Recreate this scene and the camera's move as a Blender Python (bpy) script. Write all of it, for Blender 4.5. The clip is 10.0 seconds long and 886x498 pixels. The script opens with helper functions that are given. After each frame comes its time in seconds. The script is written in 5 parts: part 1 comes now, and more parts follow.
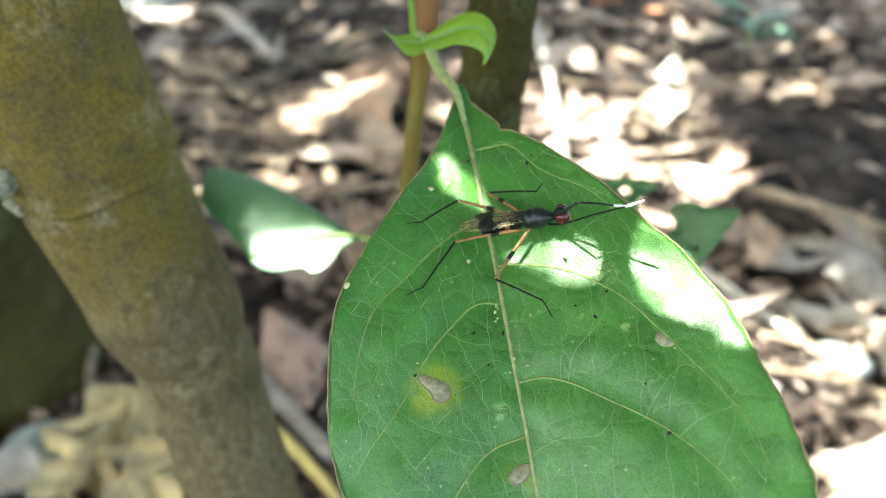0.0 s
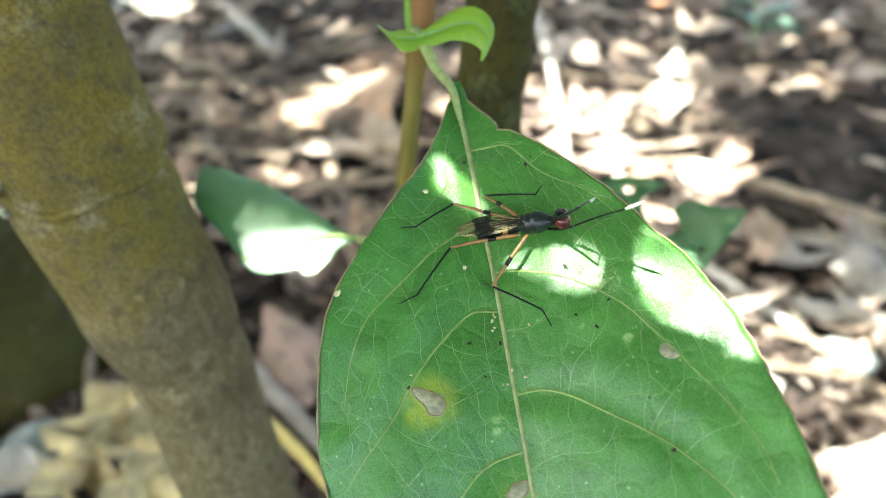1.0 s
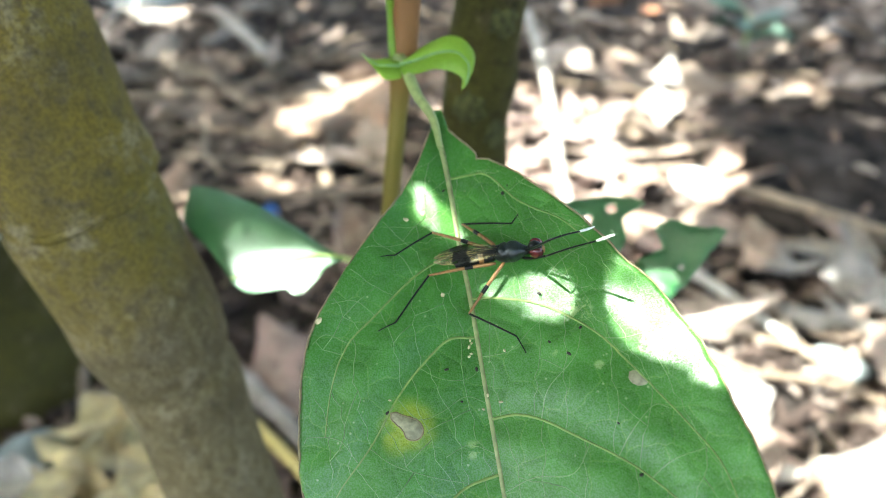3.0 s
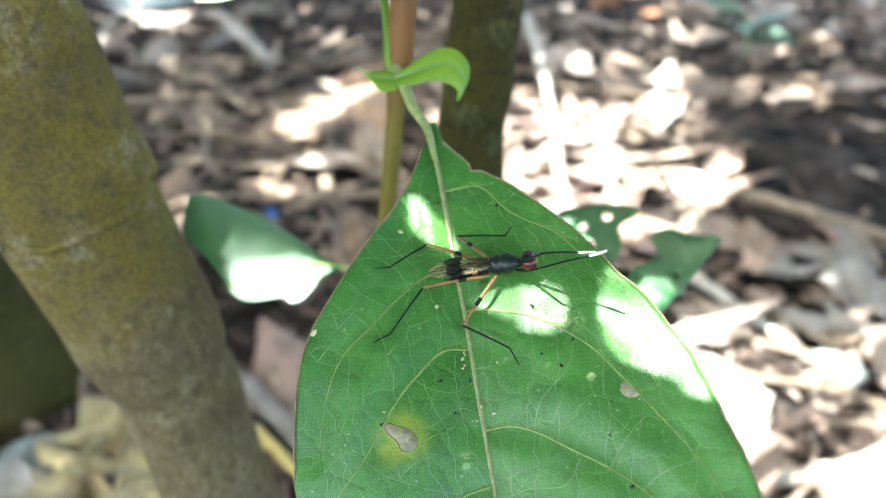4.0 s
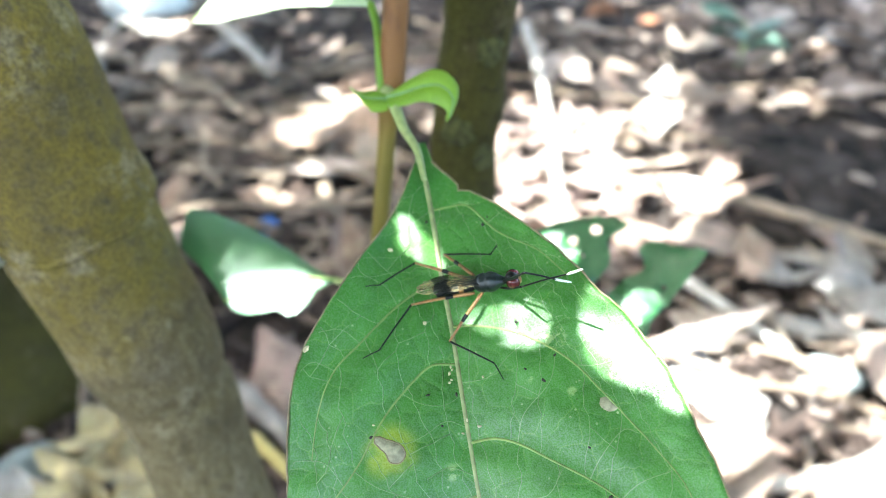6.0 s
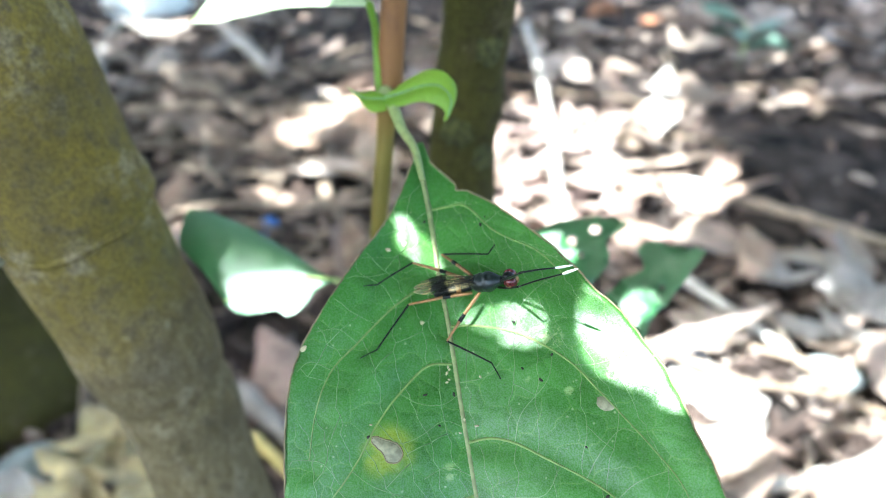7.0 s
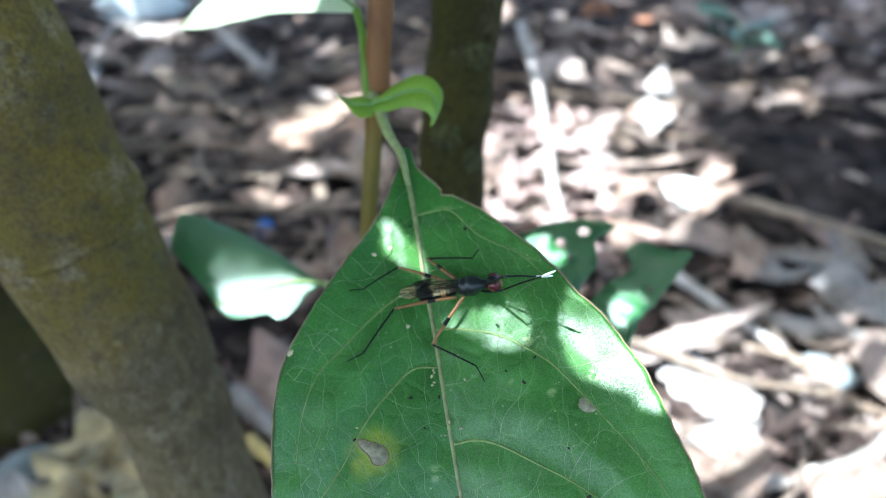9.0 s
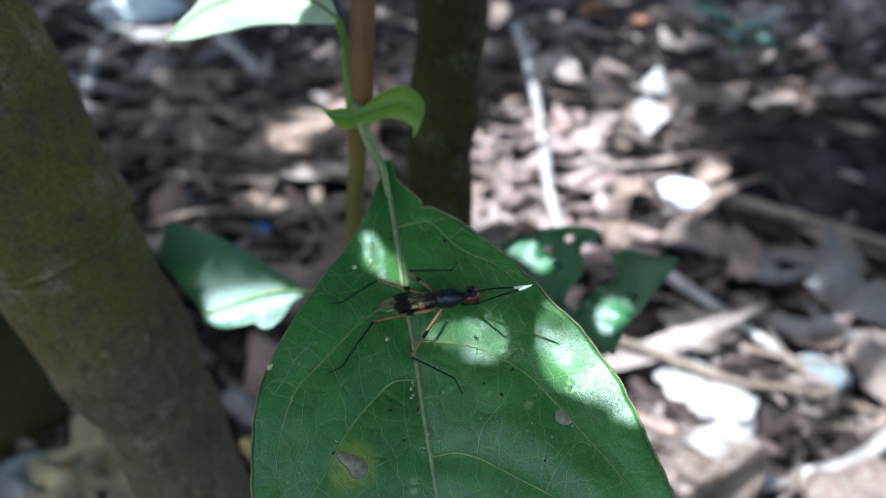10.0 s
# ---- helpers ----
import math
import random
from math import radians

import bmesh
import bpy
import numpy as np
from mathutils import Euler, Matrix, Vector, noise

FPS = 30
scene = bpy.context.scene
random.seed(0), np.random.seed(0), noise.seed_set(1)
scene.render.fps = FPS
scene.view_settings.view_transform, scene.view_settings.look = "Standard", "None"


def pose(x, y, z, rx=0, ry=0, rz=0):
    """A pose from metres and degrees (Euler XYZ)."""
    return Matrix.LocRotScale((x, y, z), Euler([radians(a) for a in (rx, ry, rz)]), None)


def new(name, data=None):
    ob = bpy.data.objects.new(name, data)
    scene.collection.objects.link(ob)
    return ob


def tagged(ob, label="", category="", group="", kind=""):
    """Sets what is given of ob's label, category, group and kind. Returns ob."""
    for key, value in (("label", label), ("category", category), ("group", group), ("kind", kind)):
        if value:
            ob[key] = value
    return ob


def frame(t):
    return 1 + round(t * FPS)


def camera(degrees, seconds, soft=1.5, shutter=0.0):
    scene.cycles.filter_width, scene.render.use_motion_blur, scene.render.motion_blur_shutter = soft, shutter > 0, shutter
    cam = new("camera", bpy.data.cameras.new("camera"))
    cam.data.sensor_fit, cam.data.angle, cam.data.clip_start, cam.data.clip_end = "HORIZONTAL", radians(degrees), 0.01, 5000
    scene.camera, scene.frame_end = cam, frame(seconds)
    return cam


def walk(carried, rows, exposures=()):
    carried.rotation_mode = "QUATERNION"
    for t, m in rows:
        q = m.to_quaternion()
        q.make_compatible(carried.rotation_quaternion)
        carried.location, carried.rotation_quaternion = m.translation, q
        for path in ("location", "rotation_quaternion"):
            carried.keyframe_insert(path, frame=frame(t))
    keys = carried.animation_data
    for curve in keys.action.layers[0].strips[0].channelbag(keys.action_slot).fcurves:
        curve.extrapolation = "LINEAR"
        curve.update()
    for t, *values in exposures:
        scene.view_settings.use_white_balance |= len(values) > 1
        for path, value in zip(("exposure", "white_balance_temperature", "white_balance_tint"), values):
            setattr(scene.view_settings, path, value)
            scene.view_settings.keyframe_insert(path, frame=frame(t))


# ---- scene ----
cam = camera(65.0, 10.0, 1.0)
cam.data.dof.use_dof = True
cam.data.dof.focus_distance = 0.0705
cam.data.dof.aperture_fstop = 20.0
PATH = [
    (0.0, 0.0, 0.0, 0.25, 58.0, -0.0, 0.0),
    (0.5, 0.00244, 0.00195, 0.24987, 57.681, 0.205, -0.054),
    (1.0, 0.0008, 0.00328, 0.24942, 57.492, 0.198, 0.129),
    (1.5, 0.0018, 0.00393, 0.2502, 57.542, 0.078, 0.035),
    (2.0, 0.00232, 0.00377, 0.25172, 57.69, 0.086, -0.208),
    (2.5, 0.00255, 0.00276, 0.25216, 57.773, 0.074, -0.167),
    (4.0, 0.0035, 0.00268, 0.25404, 58.05, 0.226, -0.12),
    (4.5, 0.00434, 0.00253, 0.25422, 58.107, 0.188, -0.222),
    (5.0, 0.0051, 0.00194, 0.25545, 58.184, 0.312, -0.414),
    (5.5, 0.00489, 0.00123, 0.25683, 58.404, 0.341, -0.288),
    (7.0, 0.00529, 0.00094, 0.25681, 58.491, 0.401, -0.141),
    (7.5, 0.00641, 0.00109, 0.25788, 58.469, 0.651, -0.449),
    (8.0, 0.00615, 0.0003, 0.25914, 58.606, 0.747, -0.599),
    (8.5, 0.00645, -0.00011, 0.25815, 58.684, 0.771, -0.675),
    (9.0, 0.00674, 0.00032, 0.25774, 58.503, 0.627, -0.529),
    (9.5, 0.0077, 0.00052, 0.25862, 58.529, 0.753, -0.762),
    (10.0, 0.00916, 0.00064, 0.25915, 58.533, 0.949, -0.767),
]
EXPOSURES = [(0.0, 3.53, 6750, -11), (1.0, 3.65, 6700, -11), (2.5, 3.55, 6550, -10), (4.0, 3.65, 6300, -9), (5.0, 3.93, 6150, -8), (5.5, 3.93, 6100, -7), (7.0, 3.75, 5800, -7), (7.5, 3.53, 5650, -6), (8.0, 2.75, 5550, -5), (8.5, 2.84, 5500, -5), (9.0, 2.91, 5400, -4), (9.5, 2.51, 5250, -4), (10.0, 2.01, 5200, -1)]

# ---- world, sun ----
SUN = Vector((-0.36, -0.21, 0.91)).normalized()
sky_world = bpy.data.worlds.new("sky")
scene.world = sky_world
sky_world.use_nodes = True
wt = sky_world.node_tree
sky = wt.nodes.new("ShaderNodeTexSky")
sky.sky_type = "NISHITA"
sky.sun_disc = False
sky.air_density, sky.dust_density, sky.ozone_density = 0.6, 5.0, 0.0
sky.sun_elevation = math.asin(SUN.z)
sky.sun_rotation = math.atan2(SUN.x, SUN.y)
wt.links.new(sky.outputs[0], wt.nodes["Background"].inputs[0])
wt.nodes["Background"].inputs[1].default_value = 0.122
sun_data = bpy.data.lights.new("sun", "SUN")
sun_data.energy, sun_data.angle, sun_data.color = 3.5, radians(0.6), (1.0, 0.95, 0.96)
sun = new("sun", sun_data)
sun.matrix_world = Matrix.Translation((0, 0, 3)) @ SUN.to_track_quat("Z", "Y").to_matrix().to_4x4()


# ---- materials ----
class Mat:
    """A small node-graph builder round one Principled shader."""

    def __init__(self, name, rough=0.6, coords="Object"):
        self.mat = bpy.data.materials.new(name)
        self.mat.use_nodes = True
        self.t = self.mat.node_tree
        self.bsdf = self.t.nodes["Principled BSDF"]
        self.out = self.t.nodes["Material Output"]
        self.bsdf.inputs["Roughness"].default_value = rough
        self.co = self.node("ShaderNodeTexCoord").outputs[coords]

    def node(self, kind, **ins):
        n = self.t.nodes.new(kind)
        for k, v in ins.items():
            s = n.inputs[k.replace("_", " ")]
            if hasattr(v, "links"):
                self.t.links.new(v, s)
            else:
                s.default_value = v
        return n

    def noise(self, scale, detail=4.0, rough=0.55, vec=None):
        return self.node("ShaderNodeTexNoise", Vector=vec or self.co, Scale=scale, Detail=detail, Roughness=rough).outputs["Fac"]

    def cells(self, scale, feature="DISTANCE_TO_EDGE", vec=None, dims="3D"):
        n = self.t.nodes.new("ShaderNodeTexVoronoi")
        n.voronoi_dimensions, n.feature = dims, feature
        n.inputs["Scale"].default_value = scale
        self.t.links.new(vec or self.co, n.inputs["Vector"])
        return n.outputs["Distance"]

    def ramp(self, fac, *stops):
        n = self.t.nodes.new("ShaderNodeValToRGB")
        self.t.links.new(fac, n.inputs[0])
        el = n.color_ramp.elements
        while len(el) < len(stops):
            el.new(0.5)
        for e, (p, c) in zip(el, stops):
            e.position, e.color = p, (*c, 1) if len(c) == 3 else c
        return n.outputs[0]

    def band(self, fac, lo, hi, a=0.0, b=1.0):
        n = self.t.nodes.new("ShaderNodeMapRange")
        n.interpolation_type = "SMOOTHSTEP"
        for k, v in zip(("Value", "From Min", "From Max", "To Min", "To Max"), (fac, lo, hi, a, b)):
            if hasattr(v, "links"):
                self.t.links.new(v, n.inputs[k])
            else:
                n.inputs[k].default_value = v
        return n.outputs[0]

    def mix(self, fac, a, b, blend="MIX"):
        n = self.t.nodes.new("ShaderNodeMix")
        n.data_type, n.blend_type = "RGBA", blend
        for s, v in ((n.inputs[0], fac), (n.inputs[6], a), (n.inputs[7], b)):
            if hasattr(v, "links"):
                self.t.links.new(v, s)
            else:
                s.default_value = v if isinstance(v, float) else (*v, 1)
        return n.outputs[2]

    def calc(self, op, a, b=0.0):
        n = self.t.nodes.new("ShaderNodeMath")
        n.operation = op
        for s, v in zip(n.inputs, (a, b)):
            if hasattr(v, "links"):
                self.t.links.new(v, s)
            else:
                s.default_value = v
        return n.outputs[0]

    def near(self, place, radius):
        """1 at a place of the object's space, falling to 0 at that radius."""
        d = self.node("ShaderNodeVectorMath", Vector=self.co)
        d.operation = "DISTANCE"
        d.inputs[1].default_value = place
        return self.band(d.outputs["Value"], 0.0, radius, 1.0, 0.0)

    def scaled(self, sx, sy, sz):
        m = self.node("ShaderNodeMapping", Vector=self.co)
        m.inputs["Scale"].default_value = (sx, sy, sz)
        return m.outputs[0]

    def set(self, **ins):
        for k, v in ins.items():
            s = self.bsdf.inputs[k.replace("_", " ")]
            if hasattr(v, "links"):
                self.t.links.new(v, s)
            else:
                s.default_value = (*v, 1) if isinstance(v, tuple) and len(v) == 3 else v
        return self

    def bump(self, height, distance, strength=1.0):
        b = self.node("ShaderNodeBump", Height=height, Distance=distance, Strength=strength)
        self.t.links.new(b.outputs[0], self.bsdf.inputs["Normal"])
        return self

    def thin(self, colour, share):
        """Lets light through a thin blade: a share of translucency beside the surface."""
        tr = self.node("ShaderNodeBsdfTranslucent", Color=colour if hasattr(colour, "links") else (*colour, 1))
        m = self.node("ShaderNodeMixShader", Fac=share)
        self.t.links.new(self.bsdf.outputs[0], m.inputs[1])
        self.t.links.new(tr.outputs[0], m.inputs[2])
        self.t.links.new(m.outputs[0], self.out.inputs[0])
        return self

    def random(self):
        return self.node("ShaderNodeObjectInfo").outputs["Random"]


def leaf_material(name, dark, light, glow, share, rough=0.38, cell=900.0, gloss=0.3):
    m = Mat(name, rough)
    big, fine = m.noise(70, 4), m.noise(1500, 3)
    net = m.cells(cell)
    col = m.mix(m.band(big, 0.35, 0.68), dark, light)
    col = m.mix(m.band(net, 0.0, 0.06, 0.28, 0.0), col, tuple(min(1, 1.6 * c + 0.02) for c in light))
    m.set(Base_Color=col, Roughness=m.band(fine, 0.3, 0.7, rough - 0.06, rough + 0.1), Specular_IOR_Level=0.6, Coat_Weight=gloss, Coat_Roughness=rough - 0.06, Coat_IOR=1.6)
    h = m.calc("ADD", m.calc("MULTIPLY", m.band(net, 0.0, 0.25), 0.6), m.calc("MULTIPLY", m.noise(5200, 2), 0.5))
    m.bump(h, 0.0001, 0.5)
    return m.thin(glow, share)


def main_leaf_material():
    m = Mat("leaf_green", 0.42)
    big, mid, fine = m.noise(60, 4), m.noise(330, 4), m.noise(1500, 3)
    # warp the vein mesh so that its cells are uneven
    jig = m.node("ShaderNodeTexNoise", Vector=m.co, Scale=350.0, Detail=2.0).outputs["Color"]
    warp = m.node("ShaderNodeVectorMath")
    warp.operation = "MULTIPLY_ADD"
    m.t.links.new(jig, warp.inputs[0])
    warp.inputs[1].default_value = (0.0022, 0.0022, 0.0022)
    m.t.links.new(m.co, warp.inputs[2])
    net, skin = m.cells(310, vec=warp.outputs[0], dims="2D"), m.cells(5200, "F1")
    col = m.mix(m.band(big, 0.34, 0.68), (0.058, 0.190, 0.026), (0.100, 0.275, 0.048))
    col = m.mix(m.band(mid, 0.38, 0.68, 0.0, 0.65), col, (0.040, 0.138, 0.018))
    col = m.mix(m.band(fine, 0.5, 0.7, 0.0, 0.3), col, (0.10, 0.27, 0.05))
    col = m.mix(m.calc("MULTIPLY", m.band(net, 0.006, 0.03, 0.5, 0.0), m.band(m.noise(200, 2), 0.34, 0.56)), col, (0.20, 0.35, 0.08))
    # yellowed rings round the torn patches
    wob = m.calc("MULTIPLY", m.near((-0.0082, -0.0266, -0.0012), 0.0046), m.band(m.noise(420, 3), 0.3, 0.6, 0.5, 1.15))
    col = m.mix(m.band(wob, 0.1, 0.8, 0.0, 0.85), col, (0.30, 0.36, 0.03))
    wob2 = m.calc("MULTIPLY", m.near((-0.0013, -0.0361, -0.0038), 0.0034), m.band(m.noise(420, 3), 0.3, 0.6, 0.4, 1.15))
    col = m.mix(m.band(wob2, 0.1, 0.9, 0.0, 0.6), col, (0.22, 0.3, 0.035))
    # pale mottled scars
    crust = m.band(m.noise(1300, 4, 0.6), 0.48, 0.56, 0.0, 0.9)
    for place, size in (((0.0110, -0.0181, 0.0010), 0.0022), ((0.0080, -0.0220, 0.0), 0.0012), ((0.0094, -0.0227, 0.0), 0.0014), ((0.0162, -0.0235, 0.002), 0.0011), ((-0.0020, -0.0297, -0.002), 0.0017), ((-0.0023, -0.0006, 0.0), 0.0011), ((0.0, -0.0287, -0.002), 0.001), ((0.0116, -0.0243, 0.001), 0.0009)):
        col = m.mix(m.calc("MULTIPLY", m.band(m.near(place, size), 0.1, 0.6), crust), col, (0.30, 0.42, 0.15))
    dust = m.calc("MULTIPLY", m.band(m.cells(800, "F1"), 0.07, 0.14, 0.85, 0.0), m.band(m.noise(220, 2), 0.5, 0.58))
    col = m.mix(dust, col, (0.36, 0.45, 0.22))
    pore = m.calc("MULTIPLY", m.band(m.cells(1300, "F1"), 0.08, 0.16, 0.8, 0.0), m.band(m.noise(500, 2), 0.5, 0.6))
    col = m.mix(pore, col, (0.02, 0.06, 0.012))
    m.set(Base_Color=col, Roughness=m.band(fine, 0.3, 0.75, 0.42, 0.54), Specular_IOR_Level=0.25, Coat_Weight=m.band(m.noise(6500, 1, 0.5), 0.40, 0.60, 0.1, 1.0), Coat_Roughness=0.39, Coat_IOR=1.7)
    h = m.calc("ADD", m.calc("MULTIPLY", m.band(net, 0.0, 0.22), 2.2), m.calc("MULTIPLY", m.noise(420, 3), 1.2))
    h = m.calc("ADD", h, m.calc("MULTIPLY", skin, 0.9))
    m.bump(h, 0.000042, 1.0)
    return m.thin((0.16, 0.42, 0.03), 0.2)


def plain(name, colour, rough=0.5, vary=0.25, scale=600.0, bump=0.0001, **more):
    m = Mat(name, rough)
    n = m.noise(scale, 4)
    col = m.mix(m.band(n, 0.3, 0.7), tuple(c * (1 - vary) for c in colour), tuple(min(1, c * (1 + vary)) for c in colour))
    m.set(Base_Color=col, **more)
    m.bump(m.noise(scale * 3, 3), bump, 0.5)
    return m


def bark_material(name, dark, mid, moss, amount, low=0.165, high=0.208):
    """Smooth young bark with fine grain, olive growth from a ragged height upwards, and dark stains."""
    m = Mat(name, 0.85)
    v = m.scaled(1, 1, 0.6)
    a, b, c, d = m.noise(110, 6, 0.65), m.noise(600, 6, 0.7, v), m.noise(42, 5, 0.65), m.noise(300, 5, 0.7)
    z = m.calc("ADD", m.node("ShaderNodeSeparateXYZ", Vector=m.co).outputs[2], m.band(c, 0.2, 0.8, -0.02, 0.02))
    col = m.mix(m.band(b, 0.3, 0.72), dark, mid)
    up = m.band(z, low, high, 0.22 * amount, amount)
    col = m.mix(m.calc("MULTIPLY", m.band(d, 0.30, 0.55, 0.45, 1.0), up), col, moss)
    col = m.mix(m.calc("MULTIPLY", m.band(m.noise(75, 4, 0.6), 0.48, 0.66, 0.0, 0.4), up), col, tuple(c * k for c, k in zip(moss, (1.35, 1.25, 0.9))))
    col = m.mix(m.band(a, 0.54, 0.68, 0.0, 0.5), col, tuple(min(1, 1.45 * x + 0.01) for x in mid))
    col = m.mix(m.band(c, 0.34, 0.54, 0.4, 0.0), col, tuple(0.55 * x for x in dark))
    col = m.mix(m.band(d, 0.34, 0.47, 0.45, 0.0), col, tuple(0.5 * x for x in dark))
    col = m.mix(m.band(m.noise(1500, 4, 0.65), 0.36, 0.6, 0.5, 0.0), col, tuple(0.45 * x for x in dark))
    m.set(Base_Color=col, Specular_IOR_Level=0.15)
    m.bump(m.calc("ADD", m.calc("MULTIPLY", b, 0.5), a), 0.0009, 0.7)
    return m


def litter_material(name, *colours, joined=False):
    m = Mat(name, 0.75)
    r = m.node("ShaderNodeNewGeometry").outputs["Random Per Island"] if joined else m.random()
    n = len(colours)
    base = m.ramp(r, *[(i / max(1, n - 1), c) for i, c in enumerate(colours)])
    a, b = m.noise(60, 5, 0.6), m.noise(500, 4)
    col = m.mix(m.band(a, 0.35, 0.65, 0.0, 0.65), base, (0.06, 0.045, 0.035), "MIX")
    col = m.mix(m.band(b, 0.4, 0.75, 0.0, 0.4), col, (0.55, 0.47, 0.38))
    m.set(Base_Color=col, Specular_IOR_Level=0.2)
    m.bump(b, 0.0006, 0.6)
    return m


LEAF = main_leaf_material()
VEIN = plain("vein_pale_green", (0.21, 0.30, 0.075), 0.45, 0.2, 900, 0.00005)
MIDRIB_PALE = plain("midrib_pale", (0.27, 0.29, 0.12), 0.45, 0.2, 900, 0.00005)
FINE_VEIN = plain("fine_vein_green", (0.18, 0.315, 0.08), 0.45, 0.2, 900, 0.00005, Coat_Weight=0.6, Coat_Roughness=0.36, Coat_IOR=1.7)
LEAF_SIDE = leaf_material("leaf_side", (0.02, 0.086, 0.022), (0.036, 0.128, 0.034), (0.10, 0.3, 0.04), 0.08, 0.46, gloss=0.3)
DEAD_PINK = litter_material("dead_leaf_pink", (0.38, 0.26, 0.235), (0.45, 0.345, 0.32), (0.24, 0.15, 0.13), (0.34, 0.22, 0.19))
LEAF_DULL = leaf_material("leaf_dull", (0.085, 0.14, 0.105), (0.12, 0.19, 0.145), (0.1, 0.2, 0.1), 0.08, 0.6, gloss=0.0)
LEAF_YOUNG = leaf_material("leaf_young", (0.15, 0.28, 0.022), (0.21, 0.36, 0.032), (0.42, 0.58, 0.05), 0.32, 0.5, gloss=0.0)
# Base and translucent colours raised towards white in place of sun glare.
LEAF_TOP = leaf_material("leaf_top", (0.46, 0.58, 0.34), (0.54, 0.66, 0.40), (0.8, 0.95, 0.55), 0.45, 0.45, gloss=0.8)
LEAF_CANOPY = leaf_material("leaf_canopy", (0.018, 0.05, 0.012), (0.03, 0.08, 0.018), (0.12, 0.26, 0.04), 0.12, 0.6, gloss=0.0)
PETIOLE = plain("petiole_green", (0.30, 0.345, 0.12), 0.5, 0.2, 700, 0.00008)
STEM = Mat("stem_bark", 0.6)
STEM_Z = STEM.band(STEM.node("ShaderNodeSeparateXYZ", Vector=STEM.co).outputs[2], 0.212, 0.226)
STEM_N = STEM.band(STEM.noise(160, 5, 0.6, STEM.scaled(1, 1, 0.4)), 0.4, 0.62)
STEM.set(Base_Color=STEM.mix(STEM_Z, STEM.mix(STEM_N, (0.15, 0.115, 0.012), (0.20, 0.145, 0.022)), STEM.mix(STEM_N, (0.20, 0.085, 0.018), (0.12, 0.045, 0.009))))
STEM.bump(STEM.noise(900, 4), 0.0002, 0.6)
BARK = bark_material("bark_mossy", (0.11, 0.085, 0.045), (0.24, 0.195, 0.125), (0.172, 0.130, 0.024), 0.9)
BARK_DARK = bark_material("bark_dark", (0.026, 0.02, 0.009), (0.07, 0.052, 0.024), (0.062, 0.056, 0.012), 0.75, -1.0, -0.9)
MOSS = plain("moss", (0.055, 0.052, 0.012), 0.95, 0.5, 700, 0.0008)
# The low soil tone is near black, standing in for shade between the litter.
SOIL = Mat("soil", 0.95)
SOIL.set(Base_Color=SOIL.mix(SOIL.band(SOIL.noise(30, 6, 0.65), 0.35, 0.7), (0.005, 0.004, 0.0036), (0.075, 0.06, 0.054)))
SOIL.set(Specular_IOR_Level=0.05)
SOIL.bump(SOIL.noise(160, 6, 0.7), 0.006, 0.9)
DEAD = litter_material("dead_leaf", (0.20, 0.12, 0.085), (0.32, 0.215, 0.17), (0.07, 0.042, 0.032), (0.42, 0.325, 0.285), (0.27, 0.165, 0.12), (0.11, 0.068, 0.05), (0.30, 0.21, 0.165))
DEAD_FAR = litter_material("dead_leaf_far", (0.20, 0.12, 0.085), (0.32, 0.215, 0.17), (0.07, 0.042, 0.032), (0.40, 0.32, 0.285), (0.25, 0.16, 0.12), (0.11, 0.068, 0.05), (0.30, 0.23, 0.19), joined=True)
DEAD_BROWN = litter_material("dead_leaf_brown", (0.25, 0.145, 0.098), (0.30, 0.19, 0.135))
DEAD_RED = litter_material("dead_leaf_red", (0.34, 0.10, 0.06), (0.36, 0.15, 0.05))
DEAD_GREY = litter_material("dead_leaf_grey", (0.17, 0.15, 0.142), (0.22, 0.20, 0.19))
STALK_YELLOW = plain("stalk_yellow", (0.40, 0.30, 0.10), 0.6, 0.2, 200, 0.0003)
DEAD_YELLOW = litter_material("dead_leaf_yellow", (0.46, 0.34, 0.15), (0.52, 0.42, 0.22))
TWIG = litter_material("twig", (0.15, 0.10, 0.066), (0.27, 0.20, 0.145), (0.07, 0.043, 0.028), (0.20, 0.138, 0.092))
TWIG_PALE = litter_material("twig_pale", (0.44, 0.385, 0.35), (0.48, 0.435, 0.40))
STONE = plain("stone_grey_blue", (0.20, 0.22, 0.22), 0.85, 0.3, 90, 0.002, Specular_IOR_Level=0.15)
STONE_WHITE = plain("stone_white", (0.75, 0.77, 0.75), 0.6, 0.12, 60, 0.0008)
PLASTIC_BLUE = plain("plastic_blue", (0.02, 0.10, 0.34), 0.5, 0.2, 90, 0.0002)
LICHEN = plain("lichen_pale", (0.26, 0.25, 0.17), 0.9, 0.4, 900, 0.0004)
DEAD_PATCH = plain("dead_patch", (0.26, 0.24, 0.145), 0.6, 0.3, 1500, 0.00005)
MARGIN = plain("leaf_margin", (0.21, 0.165, 0.085), 0.6, 0.3, 700, 0.00003)
SPECK = plain("speck", (0.03, 0.025, 0.015), 0.7, 0.3, 2000, 0.00003)
SPECK_PALE = plain("speck_pale", (0.6, 0.52, 0.3), 0.6, 0.3, 2000, 0.00003)
FLY_BLACK = plain("fly_black", (0.006, 0.006, 0.006), 0.38, 0.3, 4000, 0.00003, Specular_IOR_Level=0.25)
FLY_DUST = plain("fly_thorax", (0.008, 0.012, 0.012), 0.34, 0.7, 2600, 0.00006)
FLY_EYE = plain("fly_eye", (0.10, 0.016, 0.018), 0.16, 0.25, 3000, 0.00001)
